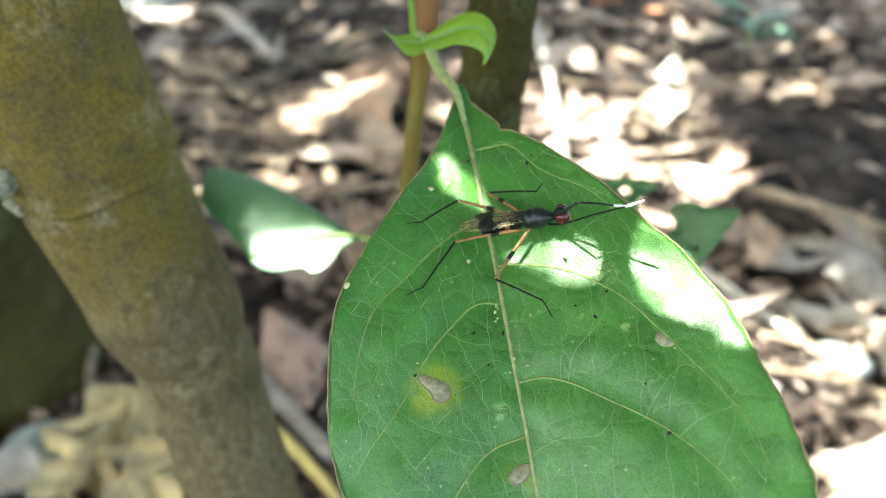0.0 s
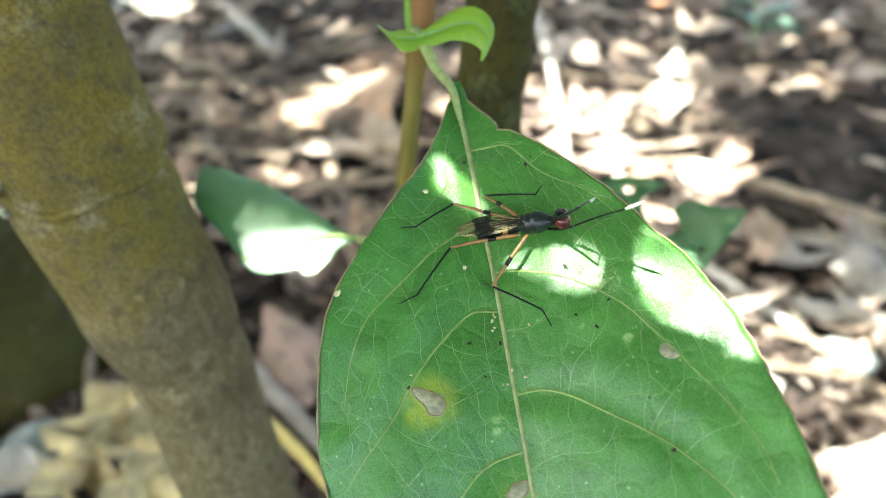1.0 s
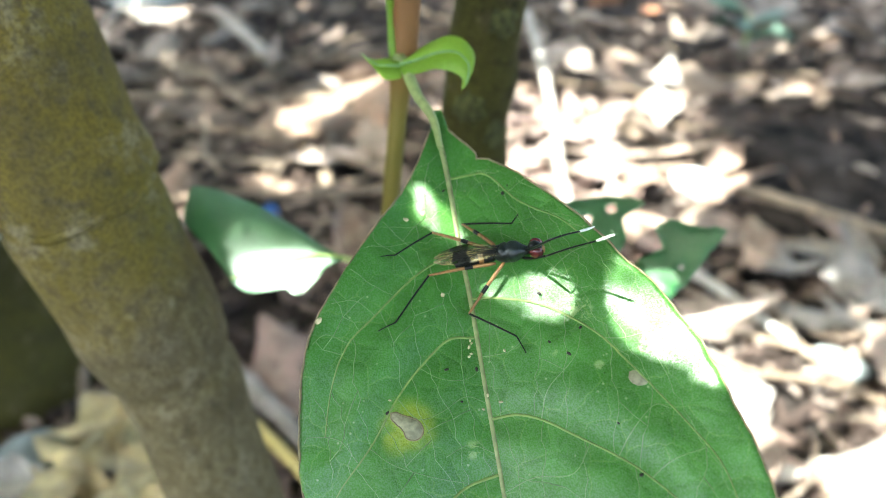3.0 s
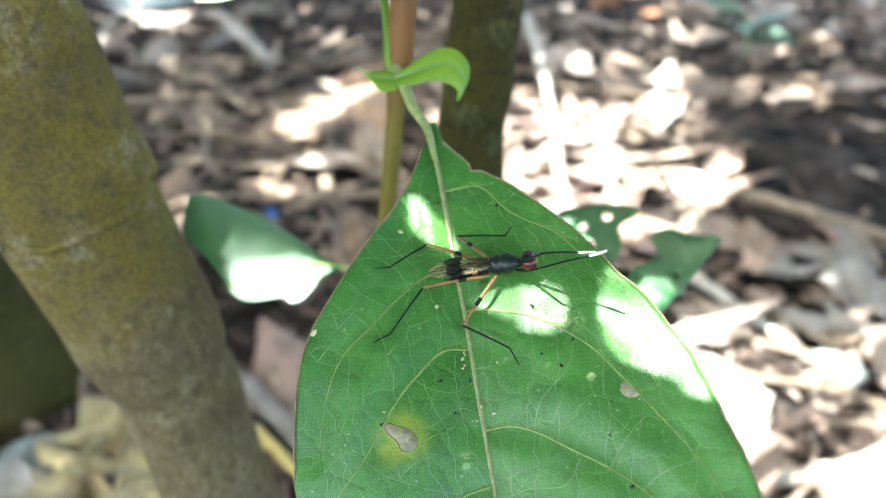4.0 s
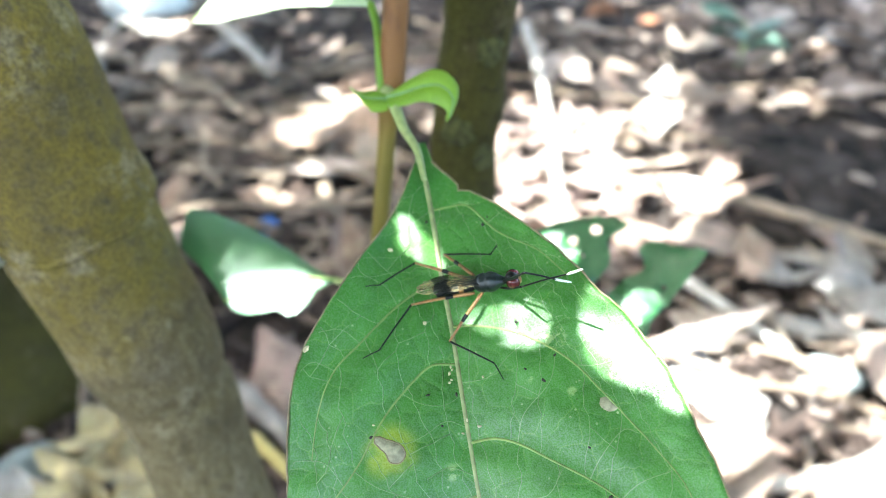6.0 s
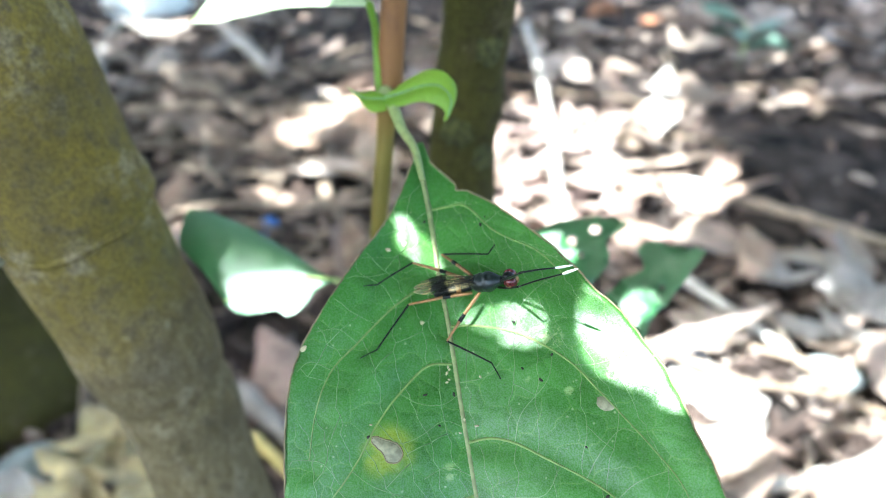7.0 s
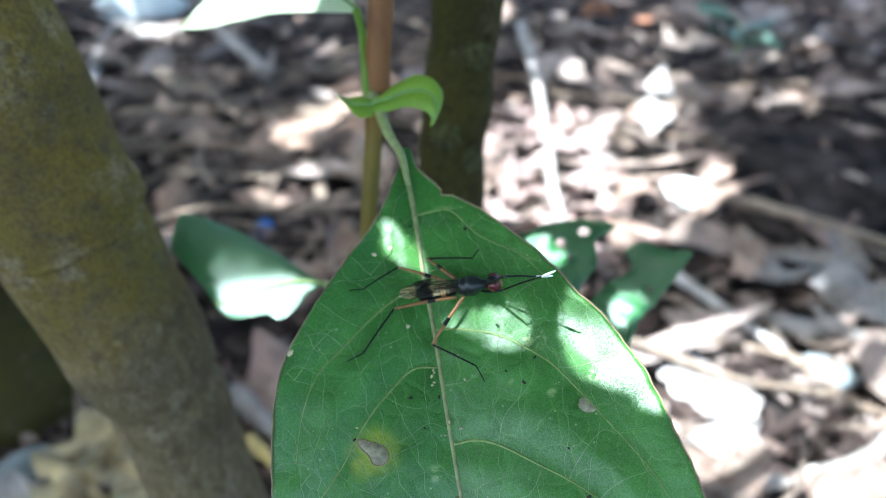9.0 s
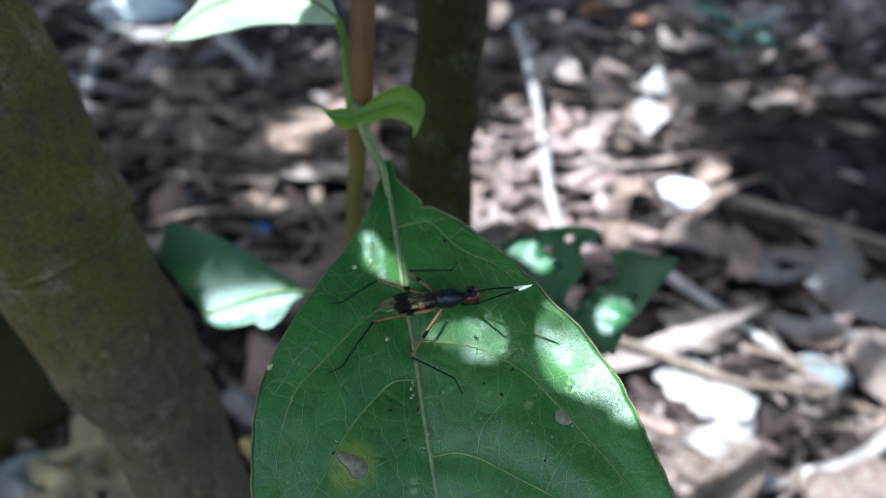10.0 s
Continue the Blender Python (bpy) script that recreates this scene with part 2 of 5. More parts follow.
FLY_ORANGE = plain("fly_orange", (0.25, 0.125, 0.04), 0.4, 0.25, 3000, 0.00002)
FLY_WHITE = plain("fly_white", (0.85, 0.83, 0.76), 0.5, 0.06, 3000, 0.00002)


# ---- mesh helpers ----
def finish(name, bm, material, smooth=True):
    me = bpy.data.meshes.new(name)
    bm.normal_update()
    bm.to_mesh(me)
    bm.free()
    me.materials.append(material.mat if isinstance(material, Mat) else material)
    if smooth:
        me.polygons.foreach_set("use_smooth", [True] * len(me.polygons))
    return me


def part(name, bm, material, parent=None, label="", smooth=True):
    ob = new(name, finish(name, bm, material, smooth))
    if parent:
        ob.parent = parent
    return tagged(ob, label)


def spline(points, n):
    """n + 1 points along a smooth curve through the given ones."""
    p = [Vector(q) for q in points]
    p = [2 * p[0] - p[1], *p, 2 * p[-1] - p[-2]]
    out = []
    for i in range(n + 1):
        f = i / n * (len(p) - 3)
        k = min(int(f), len(p) - 4)
        t = f - k
        a, b, c, d = p[k : k + 4]
        out.append(0.5 * (2 * b + (c - a) * t + (2 * a - 5 * b + 4 * c - d) * t * t + (3 * b - a - 3 * c + d) * t ** 3))
    return out


def tube(bm, pts, radii, segs=10, flat=1.0, caps=True, rough=0.0):
    """A round or flattened tube along points; radii: one for each end or for each point."""
    n = len(pts)
    rings, side = [], None
    for i, p in enumerate(pts):
        way = (pts[min(i + 1, n - 1)] - pts[max(i - 1, 0)]).normalized()
        if side is None:
            side = way.cross(Vector((0.3, 0.2, 1)) if abs(way.z) < 0.9 else Vector((1, 0, 0))).normalized()
        side = (side - way * side.dot(way)).normalized()
        up = way.cross(side)
        f = i / (n - 1)
        r = radii[i] if len(radii) == n else radii[0] + (radii[-1] - radii[0]) * f
        ring = []
        for k in range(segs):
            a = 2 * math.pi * k / segs
            d = side * math.cos(a) + up * math.sin(a) * flat
            rr = r * (1 + rough * noise.noise((p + d * r) * (0.5 / r))) if rough else r
            ring.append(bm.verts.new(p + d * rr))
        rings.append(ring)
    for a, b in zip(rings, rings[1:]):
        for k in range(segs):
            bm.faces.new((a[k], a[(k + 1) % segs], b[(k + 1) % segs], b[k]))
    if caps:
        bm.faces.new(rings[0][::-1])
        bm.faces.new(rings[-1])
    return bm


def ball(bm, centre, size, turn=None, segs=16, rings=10):
    m = Matrix.Translation(centre) @ (turn or Matrix()) @ Matrix.Diagonal((*size, 1))
    bmesh.ops.create_uvsphere(bm, u_segments=segs, v_segments=rings, radius=1.0, matrix=m)
    return bm


def aim(way, up=(0, 0, 1)):
    """A turn whose x runs along way and whose z is near up."""
    x = Vector(way).normalized()
    y = Vector(up).cross(x).normalized()
    return Matrix((x, y, x.cross(y))).transposed().to_4x4()


def table(rows, v):
    """Smooth reading of a table of (key, value)."""
    if v <= rows[0][0]:
        return rows[0][1]
    for (a, p), (b, q) in zip(rows, rows[1:]):
        if v <= b:
            t = (v - a) / (b - a)
            return p + (q - p) * t
    return rows[-1][1]


# ---- ground ----
def height(x, y):
    p = Vector((x, y, 0))
    h = 0.010 * noise.noise(p * 9) + 0.006 * noise.noise(p * 31 + Vector((4, 2, 0)))
    far = max(0.0, math.hypot(x, y - 0.5) - 1.4)
    return h - 0.006 + 0.02 * far * noise.noise(p * 0.5) / (1 + far)


def build_ground():
    k = 150
    axis = [math.copysign(0.9 * abs(u) + 300 * abs(u) ** 9, u) for u in ((2 * i / k - 1) for i in range(k + 1))]
    verts = [(x * 1.6, 0.55 + y * 1.6, height(x * 1.6, 0.55 + y * 1.6)) for y in axis for x in axis]
    w = k + 1
    faces = [(j * w + i, j * w + i + 1, (j + 1) * w + i + 1, (j + 1) * w + i) for j in range(k) for i in range(k)]
    me = bpy.data.meshes.new("ground")
    me.from_pydata(verts, [], faces)
    me.polygons.foreach_set("use_smooth", [True] * len(faces))
    me.materials.append(SOIL.mat)
    tagged(new("ground", me), "dark soil under leaf litter", "ground", kind="structure")


build_ground()


# ---- trees ----
def thing(name, label, category, m=None, group=""):
    ob = new(name)
    ob.empty_display_size = 0.01
    if m is not None:
        ob.matrix_world = m
    return tagged(ob, label, category, group)


def near_tree():
    """The leaning mossy young trunk with a ring scar and a swollen knot; carries the added canopy."""
    tree = thing("tree", "young tree with mossy olive-brown ringed bark, leaning over leaf litter", "tree", pose(-0.040, 0.105, 0))
    pts = spline([(0.003, 0.004, -0.03), (-0.002, 0.002, 0.05), (-0.0045, 0, 0.115), (-0.0067, 0, 0.137), (-0.0086, 0, 0.157), (-0.0125, 0, 0.176), (-0.0165, 0, 0.1935), (-0.0262, 0, 0.24), (-0.050, 0.005, 0.285), (-0.085, 0.01, 0.34), (-0.16, 0.03, 0.5), (-0.22, 0.05, 0.66)], 170)
    radii = []
    for p in pts:
        r = 0.0113 + 0.0022 * max(0, min(1, (p.z - 0.15) / 0.05))
        r += 0.0010 * math.exp(-(((p.z - 0.174) / 0.007) ** 2)) - 0.0009 * math.exp(-(((p.z - 0.1625) / 0.0022) ** 2)) + 0.0008 * math.exp(-(((p.z - 0.2035) / 0.0035) ** 2)) - 0.0006 * math.exp(-(((p.z - 0.199) / 0.002) ** 2))
        radii.append(r * (1 - 0.25 * max(0, p.z - 0.3)))
    bm = tube(bmesh.new(), pts, radii, 40, rough=0.05)
    trunk = part("trunk", bm, BARK, tree, "olive-brown mossy bark with ring scars")
    def ring(z):
        k = min(range(len(pts)), key=lambda q: abs(pts[q].z - z))
        return pts[k], radii[k]
    c, rad = ring(0.2025)
    loop = [c + Vector((rad * 0.955 * math.cos(a), rad * 0.955 * math.sin(a), 0.0022 * math.sin(a * 2 + 1) + 0.0008 * math.sin(5 * a))) for a in (2 * math.pi * q / 48 for q in range(49))]
    part("ring_scar", tube(bmesh.new(), loop, [0.0009, 0.0009], 10, rough=0.5), BARK, tree, "raised ring scar on the bark")
    for a, z, size in ((-2.0, 0.2045, 0.0022), (-2.25, 0.1995, 0.0016)):
        c, rad = ring(z)
        bm = bmesh.new()
        bmesh.ops.create_icosphere(bm, subdivisions=3, radius=size)
        for v in bm.verts:
            v.co *= 1 + 0.5 * noise.noise(v.co * 900)
        bmesh.ops.translate(bm, verts=bm.verts, vec=c + Vector((rad * math.cos(a), rad * math.sin(a), 0)))
        part("bark_wart", bm, LICHEN, tree, "pale crusty wart on bark")
    return tree


TREE = near_tree()


def moss_on(tree, pts, radius, places, seed):
    """Low ragged cushions of moss on a trunk: angle, height and size of each."""
    for a, z, size in places:
        c = min(pts, key=lambda q: abs(q.z - z))
        bm = bmesh.new()
        bmesh.ops.create_icosphere(bm, subdivisions=4, radius=1.0)
        out = Vector((math.cos(a), math.sin(a), 0))
        for v in bm.verts:
            n = 1 + 0.45 * noise.noise(v.co * 2.2 + Vector((seed, z * 90, a))) + 0.2 * noise.noise(v.co * 7)
            v.co = v.co * size * n
            v.co -= out * (v.co.dot(out) * 0.86)
        bmesh.ops.translate(bm, verts=bm.verts, vec=c + out * radius * 0.97)
        part("moss_patch", bm, MOSS, tree, "thin olive-green moss patch")


def back_tree():
    tree = thing("tree", "thin dark-barked young tree standing behind the leafy shrub", "tree", pose(0.012, 0.134, 0))
    pts = spline([(-0.010, 0.0, -0.02), (-0.0075, 0, 0.08), (-0.003, 0, 0.19), (0.0, 0, 0.235), (0.005, 0, 0.4), (0.0, 0.02, 0.6)], 90)
    part("trunk", tube(bmesh.new(), pts, [0.0075, 0.0062], 28, rough=0.16), BARK_DARK, tree, "rough blackish-brown bark with green moss")
    moss_on(tree, pts, 0.0068, ((-1.9, 0.205, 0.003), (-1.2, 0.222, 0.0026), (-2.1, 0.235, 0.003), (-1.5, 0.19, 0.003), (-1.0, 0.20, 0.0025), (-1.7, 0.25, 0.003)), 31)
    return tree


back_tree()


def stump():
    ob = thing("tree", "thick dark mossy trunk rising from the litter", "tree", pose(-0.243, 0.285, 0))
    pts = spline([(0.01, 0, -0.03), (0.004, 0, 0.02), (0, 0, 0.12), (-0.01, 0.0, 0.3), (-0.02, 0, 0.5)], 70)
    radii = [0.047 + 0.006 * math.exp(-max(0, p.z) / 0.03) for p in pts]
    part("trunk", tube(bmesh.new(), pts, radii, 40, rough=0.12), BARK_DARK, ob, "dark mossy bark")
    moss_on(ob, pts, 0.047, ((-1.2, 0.06, 0.02), (-0.6, 0.10, 0.016), (-1.7, 0.13, 0.02), (-0.9, 0.16, 0.014)), 77)
    for a, length in ((-1.9, 0.05), (-2.6, 0.05)):
        d = Vector((math.cos(a), math.sin(a), 0))
        part("root", tube(bmesh.new(), spline([d * 0.05 + Vector((0, 0, 0.03)), d * 0.075 + Vector((0, 0, 0.008)), d * (0.075 + length) + Vector((0, 0, -0.012))], 14), [0.016, 0.006], 14, rough=0.15), BARK_DARK, ob, "dark root flare")


stump()

# ---- the shrub: stem and leaves ----
SHRUB_AT = Vector((-0.0241, 0.1015, 0.0))
SHRUB = thing("shrub", "young leafy shrub with glossy green leaves on a thin brown stem", "plant", Matrix.Translation(SHRUB_AT))


def shrub_stem():
    pts = [Vector((-0.0053 + 0.094 * (z - 0.2) + 0.0004 * math.sin(z * 60), 0.1015 + 0.09 * max(0, z - 0.2), z)) - SHRUB_AT for z in (-0.02 + 0.38 * i / 110 for i in range(111))]
    radii = [0.00135 + 0.00055 * max(0, min(1, (p.z - 0.215) / 0.008)) - 0.001 * max(0, p.z - 0.25) + 0.0003 * math.exp(-(((p.z - 0.222) / 0.002) ** 2)) for p in pts]
    part("stem", tube(bmesh.new(), pts, radii, 16, rough=0.04), STEM, SHRUB, "olive and rust-brown thin stem")


shrub_stem()

# The leaf's own frame: x across, y towards the stem, z off its upper face.
LEAF_M = Matrix.Translation((0.003347, 0.074448, 0.216715)) @ Matrix(((0.98276, 0.05443, 0.17667), (-0.13978, 0.84421, 0.51746), (-0.12098, -0.53324, 0.83727))).transposed().to_4x4()
LEFT_EDGE = [(-12.8, 0.37), (-9.65, 0.85), (-4.17, 3.07), (0.66, 6), (5.6, 9.35), (10.13, 12.63), (13.97, 15.43), (16.75, 16.89), (20.19, 17.93), (24.66, 18.77), (28.67, 19.32), (30.68, 19.34), (33.72, 19.06), (41.92, 17.68), (51.82, 12.9), (62.97, 7.75), (74.51, 3.51), (79, 0.1)]
RIGHT_EDGE = [(-13.08, 0.62), (-9.13, 1.02), (-6.41, 2.67), (-4.32, 3.94), (-3.28, 3.75), (-3.17, 5.04), (-0.03, 8.15), (4.04, 11.15), (8.13, 13.84), (12.03, 15.95), (14.34, 16.75), (15.38, 17.6), (17.32, 18.61), (20.52, 19.85), (24.14, 21.11), (27.5, 21.68), (30.48, 22.05), (33.59, 22.68), (37.14, 22.94), (40.57, 23.09), (45.88, 22.21), (53.68, 20.1), (63.13, 13.55), (73.41, 5.05), (79, 0.1)]


def leaf_z(x, y):
    """Height of the blade, in millimetres, over its own plane at x across and y from the base."""
    r = 12 * (1 - math.exp(-math.sqrt(x * x + 9) / 12))
    return -2.457 + 0.4493 * r + -0.1283 * x + 0.0827 * y + -0.004271 * y * y + 0.00138 * r * y + 0.00802 * x * y - 1.35 * math.exp(-(((x + 4.9) / 2.5) ** 2) - ((y - 2.5) / 6) ** 2)


def on_leaf(x, y, up=0.0):
    return Vector((x, -y, leaf_z(x, y) + up)) / 1000


MIDRIB = [(-0.46, -11.44), (-0.06, -6.18), (0.14, 1.42), (0.12, 7.81), (0.29, 14.5), (0.22, 24.08), (0.17, 34.88), (-0.2, 50.58), (-0.93, 78.18)]
SIDE_VEINS = [
    [(0.24, -1.53), (2.66, -1.6), (4.73, -0.87), (7.48, 3.55), (11.51, 7.3), (13.95, 11.25)],
    [(0.24, 14.12), (3.03, 14.7), (7.2, 16.57), (10.05, 18.83), (12.6, 21.6), (14.68, 25.29), (17.28, 30.02), (19.62, 34.92), (20.23, 39.1)],
    [(0.3, 26.9), (2.8, 27.01), (5.28, 28.12), (7.97, 30.23), (11.33, 32.87), (13.66, 35.18), (16.64, 39.37), (18.74, 44.88)],
    [(0.08, 38.42), (3.98, 39.47), (8.97, 43.52), (13.93, 49.94), (15.86, 54.83)],
    [(-0.22, 51.69), (3.96, 53.67), (8.12, 58.61), (9.18, 63.87)],
    [(0.02, 8.01), (-2.86, 9.34), (-5.27, 10.9), (-9.82, 14.86), (-13, 17.61), (-15.19, 21.74), (-16.46, 26.26)],
    [(0.07, 18.42), (-2.81, 18.32), (-6.12, 20.88), (-8.75, 23.64), (-12.13, 27.97), (-15.37, 31.07), (-17.7, 33.75)],
    [(0.05, 32.18), (-3.28, 32.87), (-5.7, 34.56), (-9.19, 38.38), (-13.41, 44.02)],
    [(-0.12, 45.18), (-4.29, 47.19), (-8.19, 52.16), (-10.1, 56.1)],
]
FINE_VEINS = [
    [(-9.82, 14.86), (-11.47, 12.99), (-14.07, 13.19)],
    [(-13, 17.61), (-14.89, 16.4), (-16.57, 17.18)],
    [(-5.27, 10.9), (-6.38, 8.44), (-8.52, 6.74), (-8.94, 5.43)],
    [(-12.13, 27.97), (-10.03, 29.88), (-6.55, 31.49), (-3.27, 32.47)],
    [(-13.48, 29.22), (-15.11, 26.8), (-17.72, 26.22), (-18.57, 26.68)],
    [(-6.12, 20.88), (-4.14, 22.34), (-1.75, 22.73), (0.14, 21.77)],
    [(0.25, 20.62), (3.21, 20.56), (5.99, 19.08), (8.42, 17.7)],
    [(0.17, 30.22), (-2.42, 29.12), (-4.63, 29.91)],
    [(11.33, 32.87), (12.93, 31.06), (15.59, 29.22), (17, 29.61)],
    [(13.66, 35.18), (15.83, 34.3), (19.01, 33.49)],
    [(7.2, 16.57), (8.64, 13.95), (11.85, 11.74), (13.61, 11.42)],
    [(0.13, 33.87), (3.58, 33.14), (6.98, 33.61), (9.16, 31.44)],
    [(6.55, 2.19), (9.22, 1.07), (10.5, 3.43)],
    [(12.6, 21.6), (15.19, 22.29), (19.1, 21.82)],
    [(-8.75, 23.64), (-6.97, 26), (-4.37, 25.43), (-1.77, 24.47), (0.21, 25.24)],
    [(5.28, 28.12), (6.58, 25.45), (9.6, 22.97), (10.86, 19.82)],
]
FINE_VEINS = [[(x + 0.35 * noise.noise(Vector((x, y, 2))), y + 0.35 * noise.noise(Vector((x, y, 5)))) for x, y in pts] for pts in FINE_VEINS]


def vein_lines():
    rows = []
    for lines, deep, wide, n in (([MIDRIB], 0.36, 1.2, 160), (SIDE_VEINS, 0.48, 2.0, 50), (FINE_VEINS, 0.06, 0.7, 24)):
        for pts in lines:
            rows += [(p.x, p.y, deep, wide) for p in spline([(x, y, 0) for x, y in pts], n)]
    return np.array(rows).T


VEIN_X, VEIN_Y, VEIN_DEEP, VEIN_WIDE = vein_lines()


def vein_fall(x, y):
    """How deep the blade is drawn in at a place by the veins near it, in millimetres."""
    return float((VEIN_DEEP * np.exp(-((VEIN_X - x) ** 2 + (VEIN_Y - y) ** 2) / VEIN_WIDE ** 2)).max())


def blade_lift(x, y):
    """The blade's relief over its smooth form: drawn in at the veins, uneven between them."""
    return 0.22 * noise.noise(Vector((x * 0.28, y * 0.28, 9))) * min(1, abs(x) / 2) - vein_fall(x, y)


def main_leaf():
    rows, half = 230, 40
    bm = bmesh.new()
    grid = []
    for j in range(rows + 1):
        y = -12.7 + 91.5 * j / rows
        left, right = table(LEFT_EDGE, y), table(RIGHT_EDGE, y)
        left += 0.10 * noise.noise(Vector((y * 0.7, 1, 0))) * min(1, left / 4)
        right += 0.12 * noise.noise(Vector((y * 0.6, 7, 0))) * min(1, right / 4)
        line = []
        for i in range(-half, half + 1):
            f = i / half
            x = f * (right if f > 0 else left)
            e = abs(f)
            z = blade_lift(x, y) + 0.35 * e ** 5 * noise.noise(Vector((x * 0.1, y * 0.16, 3)))
            line.append(bm.verts.new(on_leaf(x, y, z)))
        grid.append(line)
    for a, b in zip(grid, grid[1:]):
        for k in range(len(a) - 1):
            bm.faces.new((a[k + 1], a[k], b[k], b[k + 1]))
    ob = part("leaf", bm, LEAF, SHRUB, "large glossy green leaf with pale veins and spots")
    ob.matrix_local = Matrix.Translation(-SHRUB_AT) @ LEAF_M
    th = ob.modifiers.new("thickness", "SOLIDIFY")
    th.thickness, th.offset = 0.00018, -1
    return ob


MAIN = main_leaf()


def vein(name, pts, r0, r1, material, up=0.0, n=30):
    line = [on_leaf(p.x, p.y, blade_lift(p.x, p.y) + up) for p in spline([(x, y, 0) for x, y in pts], n)]
    return part(name, tube(bmesh.new(), line, [r0 / 1000, r1 / 1000], 8, flat=0.6), material, MAIN)


def blade_patch(name, loop, material, label, rim=None):
    """A thin raised patch on the blade within an outline, in millimetres, with a darker rim."""
    n = len(loop)
    cx, cy = sum(p[0] for p in loop) / n, sum(p[1] for p in loop) / n
    ring = spline([(x, y, 0) for x, y in loop + loop[:1]], 4 * n)[:-1]
    ring = [(p.x + 0.06 * noise.noise(p * 3), p.y + 0.06 * noise.noise(p * 3 + Vector((3, 1, 2)))) for p in ring]
    bm = bmesh.new()
    top = [bm.verts.new(on_leaf(x, y, blade_lift(x, y) + 0.07)) for x, y in ring]
    low = [bm.verts.new(on_leaf(cx + (x - cx) * 1.06, cy + (y - cy) * 1.06, blade_lift(x, y) - 0.06)) for x, y in ring]
    mid = bm.verts.new(on_leaf(cx, cy, blade_lift(cx, cy) + 0.06))
    for k in range(len(ring)):
        bm.faces.new((low[k], top[k], top[k - 1], low[k - 1]))
        bm.faces.new((top[k], mid, top[k - 1]))
    patch = part(name, bm, material, MAIN, label)
    if rim:
        line = [on_leaf(x, y, blade_lift(x, y) + 0.06) for x, y in ring + ring[:1]]
        part("patch_rim", tube(bmesh.new(), line, [0.00007, 0.00007], 6), rim, patch, "reddish-brown dead rim")


def vein_network(a, b, seed, steps, reach=(0.08, 0.97)):
    """Thin kinked veins that bridge the field between two lines of the blade."""
    r = random.Random(seed)
    pa, pb = (spline([(x, y, 0) for x, y in q], 100) for q in (a, b))
    bm = bmesh.new()
    spots = []
    for i in range(steps):
        s = reach[0] + (reach[1] - reach[0]) * (i + r.uniform(-0.3, 0.3)) / (steps - 1)
        k = max(0, min(100, int(100 * s)))
        p, q = pa[k], pb[max(0, min(100, k + r.randint(-6, 4)))]
        n = max(3, int((q - p).length / 0.9))
        side = Vector((-(q - p).y, (q - p).x, 0)).normalized()
        bow = r.uniform(-0.09, 0.09) * (q - p).length
        line = [p.lerp(q, j / n) + side * (bow * math.sin(math.pi * j / n) + (r.uniform(-0.28, 0.28) if 0 < j < n else 0)) for j in range(n + 1)]
        tube(bm, [on_leaf(v.x, v.y, blade_lift(v.x, v.y) + 0.012) for v in line], [0.000045, 0.000032], 4)
        if spots:
            u, w = spots[-1][len(spots[-1]) // 2], line[n // 2]
            if (u - w).length < 5:
                h = u.lerp(w, 0.5) + Vector((r.uniform(-0.3, 0.3), r.uniform(-0.3, 0.3), 0))
                tube(bm, [on_leaf(v.x, v.y, blade_lift(v.x, v.y) + 0.012) for v in (u, h, w)], [0.00005, 0.00004], 4)
        spots.append(line)
    part("vein_network", bm, FINE_VEIN, MAIN, "net of thin pale veins")


def main_veins():
    vein("midrib", MIDRIB, 0.36, 0.18, MIDRIB_PALE, 0.04, 90)
    for pts in SIDE_VEINS:
        vein("side_vein", pts, 0.17, 0.06, VEIN, 0.03, 40)
    for pts in FINE_VEINS:
        vein("fine_vein", pts, 0.05, 0.035, FINE_VEIN, 0.012, 16)
    edge = lambda rows, side, lo, hi: [(side * 0.95 * table(rows, lo + (hi - lo) * i / 8), lo + (hi - lo) * i / 8) for i in range(9)]
    rib = lambda lo, hi: [(0.15, lo), (0.2, (lo + hi) / 2), (0.2, hi)]
    right, left = SIDE_VEINS[:5], SIDE_VEINS[5:]
    fields = [(edge(RIGHT_EDGE, 1, -2, 11), right[0], 4), (right[0], right[1], 6), (right[1], right[2], 7), (right[2], right[3], 6), (right[3], right[4], 5)]
    fields += [(edge(LEFT_EDGE, -1, -3, 24), left[0], 6), (left[0], left[1], 7), (left[1], left[2], 6), (left[2], left[3], 5), (rib(-8, 7), edge(LEFT_EDGE, -1, -4, 9), 4)]
    for k, (a, b, steps) in enumerate(fields):
        vein_network(a, b, 400 + k, steps)
    # the torn dead patches of the blade
    blade_patch("dead_patch", [(-9.6, 24.99), (-9.0, 24.98), (-8.4, 25.36), (-7.5, 25.75), (-6.9, 26.2), (-6.6, 27.03), (-6.92, 27.71), (-7.66, 27.95), (-8.38, 27.63), (-8.6, 26.87), (-9.22, 26.1), (-9.65, 25.5)], DEAD_PATCH, "tan papery dead patch", MARGIN)
    blade_patch("dead_patch", [(14.11, 25.57), (14.77, 25.6), (15.53, 26.85), (14.57, 27.02), (13.93, 26.33)], DEAD_PATCH, "tan papery dead patch")
    blade_patch("dead_patch", [(-2.4, 35.9), (-1.6, 35.0), (-0.3, 34.8), (-0.1, 35.5), (-0.9, 36.3), (-2.0, 36.5)], DEAD_PATCH, "tan papery dead patch", MARGIN)


main_veins()


